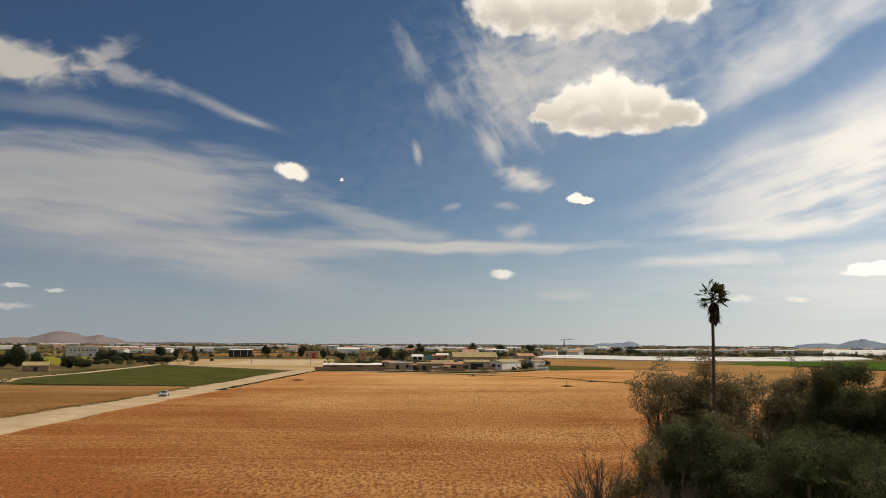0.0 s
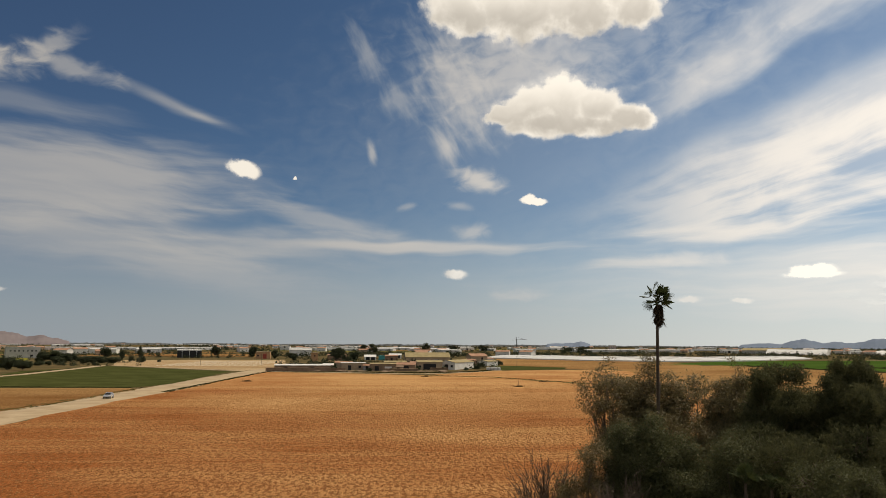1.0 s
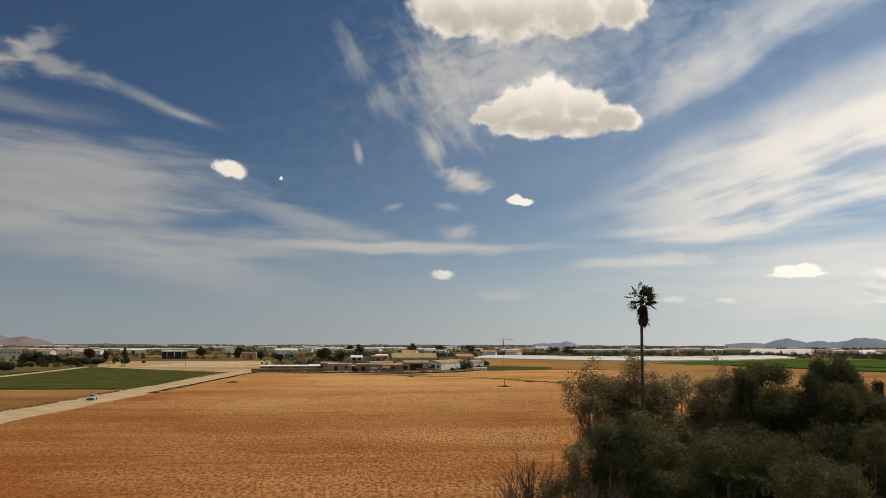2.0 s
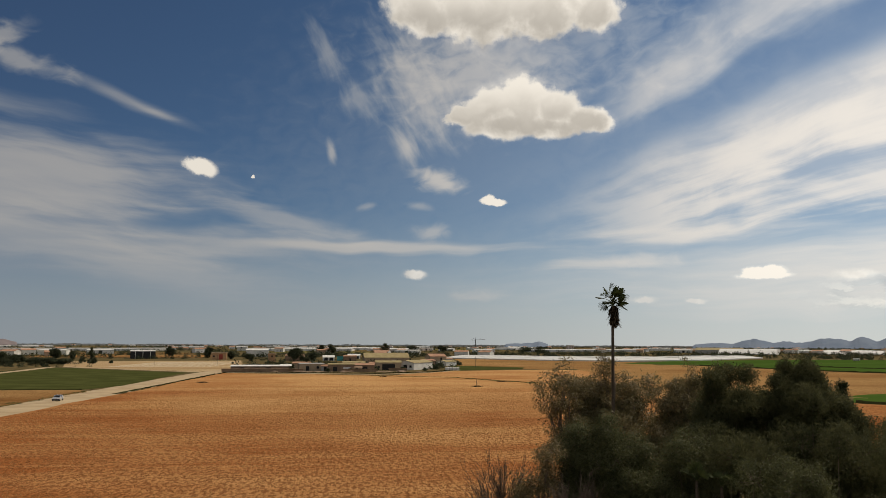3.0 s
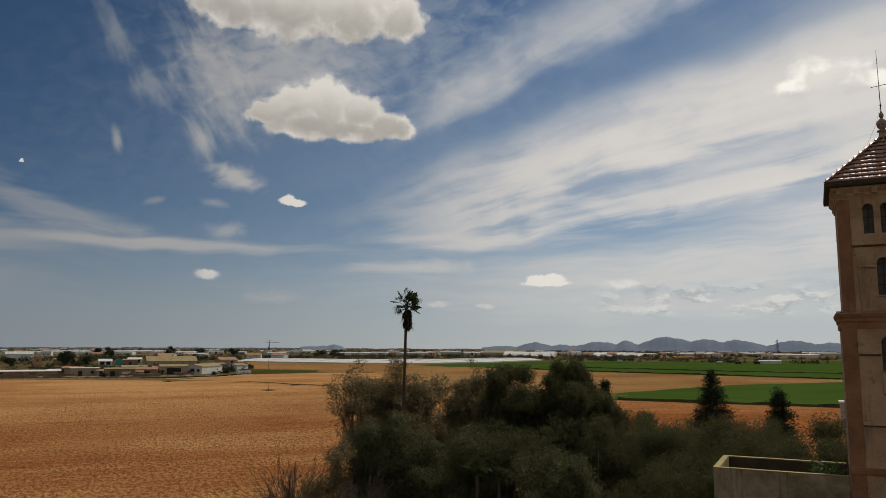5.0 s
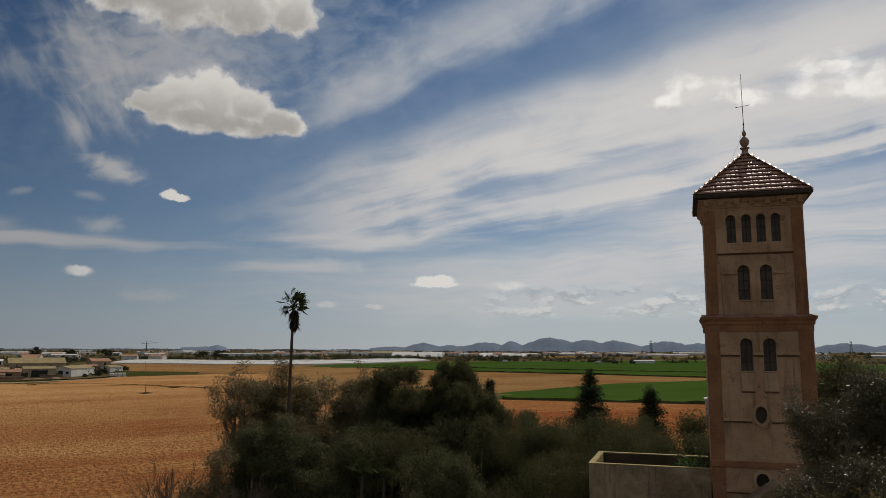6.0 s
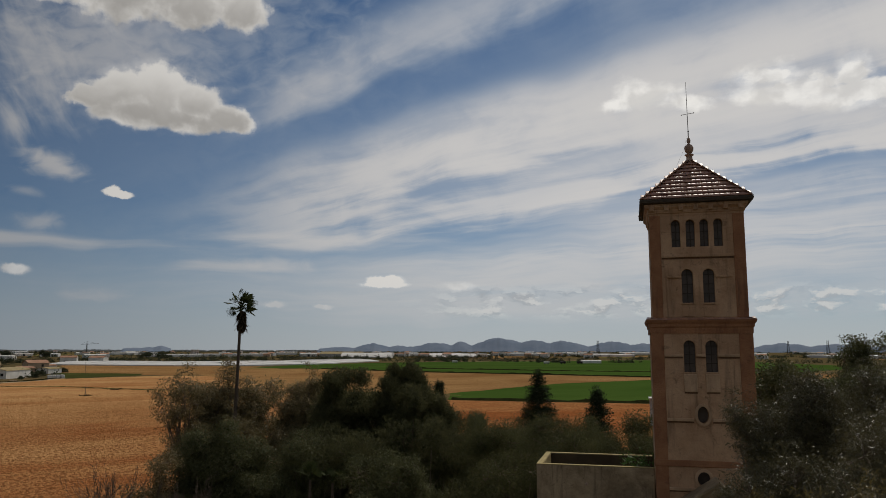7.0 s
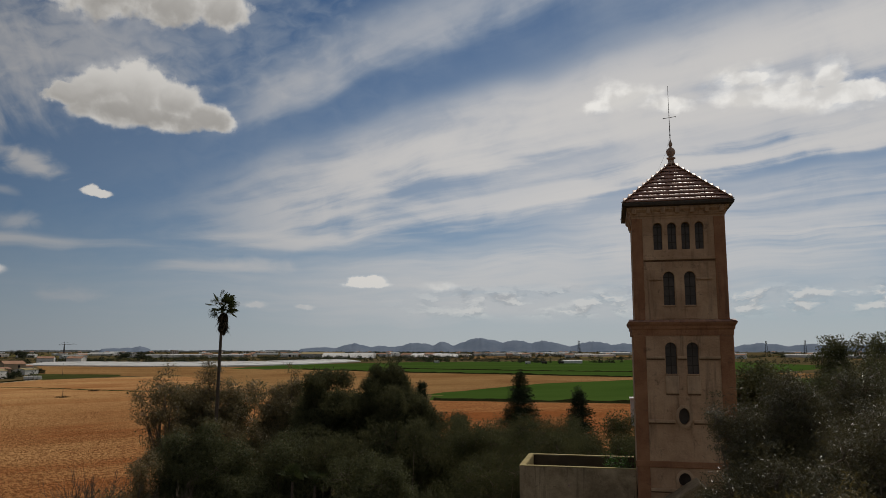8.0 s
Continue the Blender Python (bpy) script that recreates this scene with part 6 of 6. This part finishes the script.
for sx in (-1, 1):
    bm = bmesh.new()
    vs = [bm.verts.new((sx * px, y, z)) for px, y, z in ((0.875, -0.75, 1.0), (0.875, 1.35, 1.02), (0.755, 0.95, 1.38), (0.755, -0.3, 1.36))]
    bm.faces.new(vs if sx > 0 else vs[::-1])
    bmesh.ops.solidify(bm, geom=bm.faces[:], thickness=-0.02)
    part("side_window", bm, DARK_GLASS, car)
    part("headlight", box(sx * 0.68 - 0.14, -2.1, 0.64, sx * 0.68 + 0.14, -2.02, 0.78, 0.02), PALE_ROOF, car)
    for y in (-1.3, 1.25):
        wheel = part("wheel", lathe([(0.1, -0.1), (0.31, -0.1), (0.33, -0.06), (0.33, 0.06), (0.31, 0.1), (0.1, 0.1)], 20), RUBBER, car, "black tyre")
        wheel.matrix_basis = pose(sx * 0.82, y, 0.33, 0, 90, 0)
        part("rim", lathe([(0.02, -0.11), (0.2, -0.105), (0.2, 0.105), (0.02, 0.11)], 14), CAR_PAINT, wheel)
part("bumper", box(-0.84, -2.14, 0.3, 0.84, -2.02, 0.52, 0.04), RUBBER, car)


def van(x, y, turn, material, label):
    ob = thing("van", pose(x, y, 0.1, 0, 0, turn), label, "van", "far vehicles")
    part("body", box(-2.6, -1.0, 0.5, 2.6, 1.0, 2.5, 0.25), material, ob)
    part("window", box(1.6, -1.02, 1.5, 2.4, 1.02, 2.1, 0.05), DARK_GLASS, ob)
    for wx in (-1.6, 1.6):
        for wy in (-0.9, 0.9):
            part("wheel", lathe([(0.1, -0.12), (0.4, -0.12), (0.4, 0.12), (0.1, 0.12)], 14), RUBBER, ob).matrix_basis = pose(wx, wy, 0.4, 90, 0, 0)
    return ob


van(432, 605, -40, WHITE_WALL, "white van parked beyond a green field")
van(475, 519, -40, WHITE_WALL, "white van parked beyond a green field")
van(492, 515, -30, IRON, "dark van parked beyond a green field")
van(505, 506, -50, IRON, "dark van parked beyond a green field")

# ---------------------------------------------------------------- poles and the crane
def utility_pole(x, y, h):
    ob = thing("utility_pole", pose(x, y, 0, 0, 0, 20), "thin weathered wooden utility pole in a field", "pole", "utility poles")
    part("post", tubes([[((0, 0, 0), 0.09), ((0, 0, h), 0.05)]], 8), WOOD, ob)
    part("crossarm", box(-0.4, -0.04, h - 0.4, 0.4, 0.04, h - 0.32, 0.01), WOOD, ob)
    return ob


for x, y, h in ((38.4, 232.7, 2.8), (12.2, 302.4, 2.0), (-78.0, 446, 6.5), (-148, 446, 6.5), (-113, 446, 6.5), (70, 430, 6.5)):
    utility_pole(x, y, h)
# weeds at the foot of two poles
for wx, wy, sd in ((38.4, 232.4, 71), (12.2, 302, 72), (52, 262, 73), (-50, 260, 74)):
    rng = np.random.default_rng(sd)
    tuft = thing("weed_tuft", pose(wx, wy, 0.03), "dark dry weed tuft in the bare field", "weeds", "weed tufts")
    sp = rng.normal(size=(160, 3)) * (0.9, 0.5, 0.0)
    part("blade_mass", leaf_mesh(sp, rng.normal(size=(160, 3)) * 0.4 + (0, 0, 1), rng.uniform(0.3, 0.8, 160), rng.uniform(0.05, 0.12, 160), rng), DRY_FROND, tuft)
    tagged(tuft.children[0], kind="stuff")


def lattice_mast(name, label, category, x, y, h, w, arms):
    ob = thing(name, pose(x, y, 0, 0, 0, 15), label, category)
    legs = [[((sx * w, sy * w, 0), 0.3), ((sx * w * 0.4, sy * w * 0.4, h), 0.25)] for sx in (-1, 1) for sy in (-1, 1)]
    for leg in legs:
        part("leg", tubes([leg], 5), IRON, ob)
    braces = []
    for k in range(8):
        z0, z1 = h * k / 8, h * (k + 1) / 8
        f0, f1 = w * (1 - 0.6 * k / 8), w * (1 - 0.6 * (k + 1) / 8)
        for sx, sy, tx, ty in ((-1, -1, 1, -1), (1, -1, 1, 1), (1, 1, -1, 1), (-1, 1, -1, -1)):
            braces.append([((sx * f0, sy * f0, z0), 0.15), ((tx * f1, ty * f1, z1), 0.15)])
    part("bracing", tubes(braces, 4), IRON, ob)
    for x0, z0, x1, z1, r in arms:
        part("arm", tubes([[((x0, 0, z0), r), ((x1, 0, z1), r)]], 5), IRON, ob)
    return ob


lattice_mast("tower_crane", "tower crane far beyond the fields", "crane", 292, 1800, 26, 1.2, [(-12, 23.5, 26, 25.5, 0.35), (0, 26, 0, 30, 0.3), (0, 30, 22, 25.5, 0.12), (0, 30, -11, 24, 0.12)])
for x, y in ((1285, 1230), (1700, 1010), (1600, 860), (1820, 880)):
    lattice_mast("pylon", "lattice power pylon far beyond the fields", "pylon", x, y, 34, 3.0, [(-7, 27, 7, 27, 0.35), (-6, 31, 6, 31, 0.35)])

# ---------------------------------------------------------------- the far plain
rng = np.random.default_rng(90)


def far_trees(count, az0, az1, d0, d1, h0, h1, seed, even=1.0):
    """Crowns of far trees as many loose leaf clumps, in hedges and groups."""
    rng = np.random.default_rng(seed)
    spots, ways, sizes = [], [], []
    groups = max(1, count // 9)
    for _ in range(groups):
        az = radians(rng.uniform(az0, az1))
        d = d0 + (d1 - d0) * rng.uniform() ** even
        cx, cy = math.sin(az) * d, math.cos(az) * d
        turn = rng.uniform(-0.5, 0.5)
        along = rng.normal(size=9) * d * 0.022
        for s in along:
            h = rng.uniform(h0, h1)
            n = 60
            u = sphere_points(rng, n) * np.cbrt(rng.uniform(0.3, 1, (n, 1)))
            lop = 1 + 0.3 * np.sin(3 * np.arctan2(u[:, 1:2], u[:, 0:1]) + rng.uniform(0, 6))
            p = np.abs(u * (1, 1, 0)) * np.sign(u) + np.abs(u * (0, 0, 1)) ** 1.3
            p = p * np.array([h * 0.62, h * 0.62, h]) * lop + (cx + s * math.cos(turn), cy + s * math.sin(turn) + rng.normal() * 4, 0.1)
            spots.append(p)
            ways.append(rng.normal(size=(n, 3)))
            sizes.append(rng.uniform(0.18, 0.34, n) * h)
    spots, ways, sizes = np.concatenate(spots), np.concatenate(ways), np.concatenate(sizes)
    return leaf_mesh(spots, ways, sizes, sizes * 0.7, rng)


def woods(label, *args):
    tagged(mesh_object("far_trees", far_trees(*args), FAR_LEAF), label, "trees", kind="stuff")


woods("dark trees beside the farm", 160, -8, 6, 395, 470, 1.6, 3.6, 6)
woods("dark trees and hedges among far houses", 900, -37, 6, 700, 1700, 2.0, 5.0, 1)
woods("low dark hedges between small fields", 620, -37, 6, 640, 1050, 1.2, 3.4, 5)
woods("low dark scrub and hedges beyond the farm track", 150, -37, -19, 450, 640, 0.8, 2.4, 7)
woods("dark scrub behind the farm", 110, -7, 5, 420, 620, 0.8, 2.4, 8)
woods("dark trees and hedges among far houses", 560, 27, 76, 780, 1600, 2.0, 5.5, 2)
woods("dark belt of trees behind the greenhouses", 520, 4, 40, 800, 1250, 2.5, 5.5, 4)
woods("dark belt of trees on the far plain", 2400, -40, 80, 1350, 4300, 3.0, 7.5, 3, 0.7)
FARM_TREES = ((-203.8, 361, 12.9, 6.3), (-212, 360, 7.2, 4.5), (-194.7, 362.6, 8.4, 3.0), (-181.4, 365.3, 5.6, 3.7), (-171.5, 359.0, 5.1, 4.2), (-222.6, 492.2, 6.6, 5.7), (-214.3, 494.4, 7.4, 6.5), (-207.6, 496.2, 5.7, 4.1), (-235.0, 627.5, 9.7, 4.1))
FARM_TREES += ((-215.4, 609.6, 6.9, 1.5), (-368.5, 915.2, 9.0, 2.2), (-177.1, 489.1, 3.9, 4.7), (-193.1, 484.9, 4.4, 5.5), (-185.5, 486.9, 3.6, 4.7), (-173.6, 738.8, 10.4, 4.6), (-129.4, 692.4, 10.2, 4.3), (-102.5, 647.5, 7.0, 3.0), (-40.5, 525.1, 11.2, 5.6), (-28.9, 544.8, 7.5, 3.7))
FARM_TREES += ((-47.5, 1091.9, 12.4, 7.5), (-30.2, 1035.1, 13.4, 7.9), (43.7, 1073.3, 14.7, 8.2), (83.2, 1093.7, 11.7, 8.3), (150.6, 1283.0, 12.7, 7.8), (242.4, 1049.7, 12.3, 13.1), (269.2, 1062.0, 11.6, 13.3), (-76, 566, 6, 4), (-34, 540, 5, 4))
for sd, (x, y, h, w) in enumerate(FARM_TREES):
    tree("farm_tree", "dark bushy tree near the farm", x, y, h, w, FAR_LEAF, 200 + sd, 14, 24, 24, (0.42, 0.28), 0.5, 0.0, 0.05, 1.0, 0.5, group="farm trees")
tree("poplar", "slender dark poplar by a far track", -189.3, 573.6, 10.5, 1.8, FAR_LEAF, 240, 12, 20, 20, (0.4, 0.25), 0.35, 0.0, 0.05, 1.0, 0.5, group="farm trees")
rng = np.random.default_rng(97)
for k in range(22):
    s = k / 22
    x, y = -230 + 75 * s + rng.normal() * 12, 350 + 190 * s + rng.normal() * 14
    h = rng.uniform(1.6, 4.2)
    tree("bush", "dark bush beside the farm track", x, y, h, h * rng.uniform(0.6, 0.95), FAR_LEAF, 300 + k, 7, 12, 12, (0.4, 0.3), 0.35, 0.0, 0.0, 1.0, 0.6, category="bush", group="bushes by the track", trunk=0.08)
for k, (x, y, h) in enumerate(((-30, 372, 1.8), (-12, 361, 1.4), (-1, 364, 1.3), (11, 376, 2.0), (25, 381, 1.6), (43, 392, 2.2), (47, 412, 3.0), (-33, 388, 3.4), (-16, 398, 3.8), (2, 400, 3.2), (41, 440, 4.0), (66, 470, 3.4), (36, 378, 1.2), (-55, 362, 1.5))):
    tree("bush", "dark green bush among farm sheds", x, y, h, h * 0.9, FAR_LEAF, 340 + k, 7, 12, 12, (0.35, 0.26), 0.3, 0.0, 0.0, 1.0, 0.6, category="bush", group="bushes of the farm", trunk=0.07)

# scattered houses, sheds and greenhouses of the plain
protos = [
    building("far_house", "white house far across the plain", 0, -3000, 14, 10, 5.5, 0, WHITE_WALL, CLAY_ROOF, 1.6, [("front", -3, 1, 1.4, 1.6, G), ("front", 3, 1, 1.4, 1.6, G)], "house", "houses of the plain"),
    building("far_house", "tan house far across the plain", 40, -3000, 12, 10, 4.5, 0, TAN_WALL, CLAY_ROOF, 1.4, [("front", 0, 0.1, 1.4, 2.2, G)], "house", "houses of the plain"),
    building("far_shed", "white flat-roofed shed far across the plain", 80, -3000, 30, 14, 5.0, 0, WHITE_WALL, PALE_ROOF, 0.8, [("front", 0, 0.1, 4, 4, G)], "shed", "houses of the plain"),
    building("far_block", "pale apartment block far across the plain", 120, -3000, 18, 12, 12.0, 0, GREY_WALL, PALE_ROOF, 0, [("front", s * 5, 1.5 + 3 * f, 1.6, 1.6, G) for s in (-1, 0, 1) for f in range(3)], "block", "houses of the plain"),
    building("far_greenhouse", "long pale greenhouse far across the plain", 160, -3000, 90, 40, 4.0, 0, PLASTIC_FILM, PLASTIC_FILM, 0.8, (), "greenhouse", "houses of the plain"),
]
for k in range(250):
    az = rng.uniform(-40, 80)
    d = 760 + 3000 * rng.uniform() ** 1.3
    if az > 14 and d < 1150:
        d += 500
    kind = rng.choice(5, p=[0.34, 0.28, 0.16, 0.0, 0.22])
    if kind == 4:
        d = max(d, 1400)
    copy_thing(protos[kind], pose(math.sin(radians(az)) * d, math.cos(radians(az)) * d, 0, 0, 0, -az + rng.uniform(-35, 35)))
for k, p in enumerate(protos):
    p.matrix_basis = pose(300 * k - 300, 1900 + 150 * (k % 2), 0, 0, 0, 10)
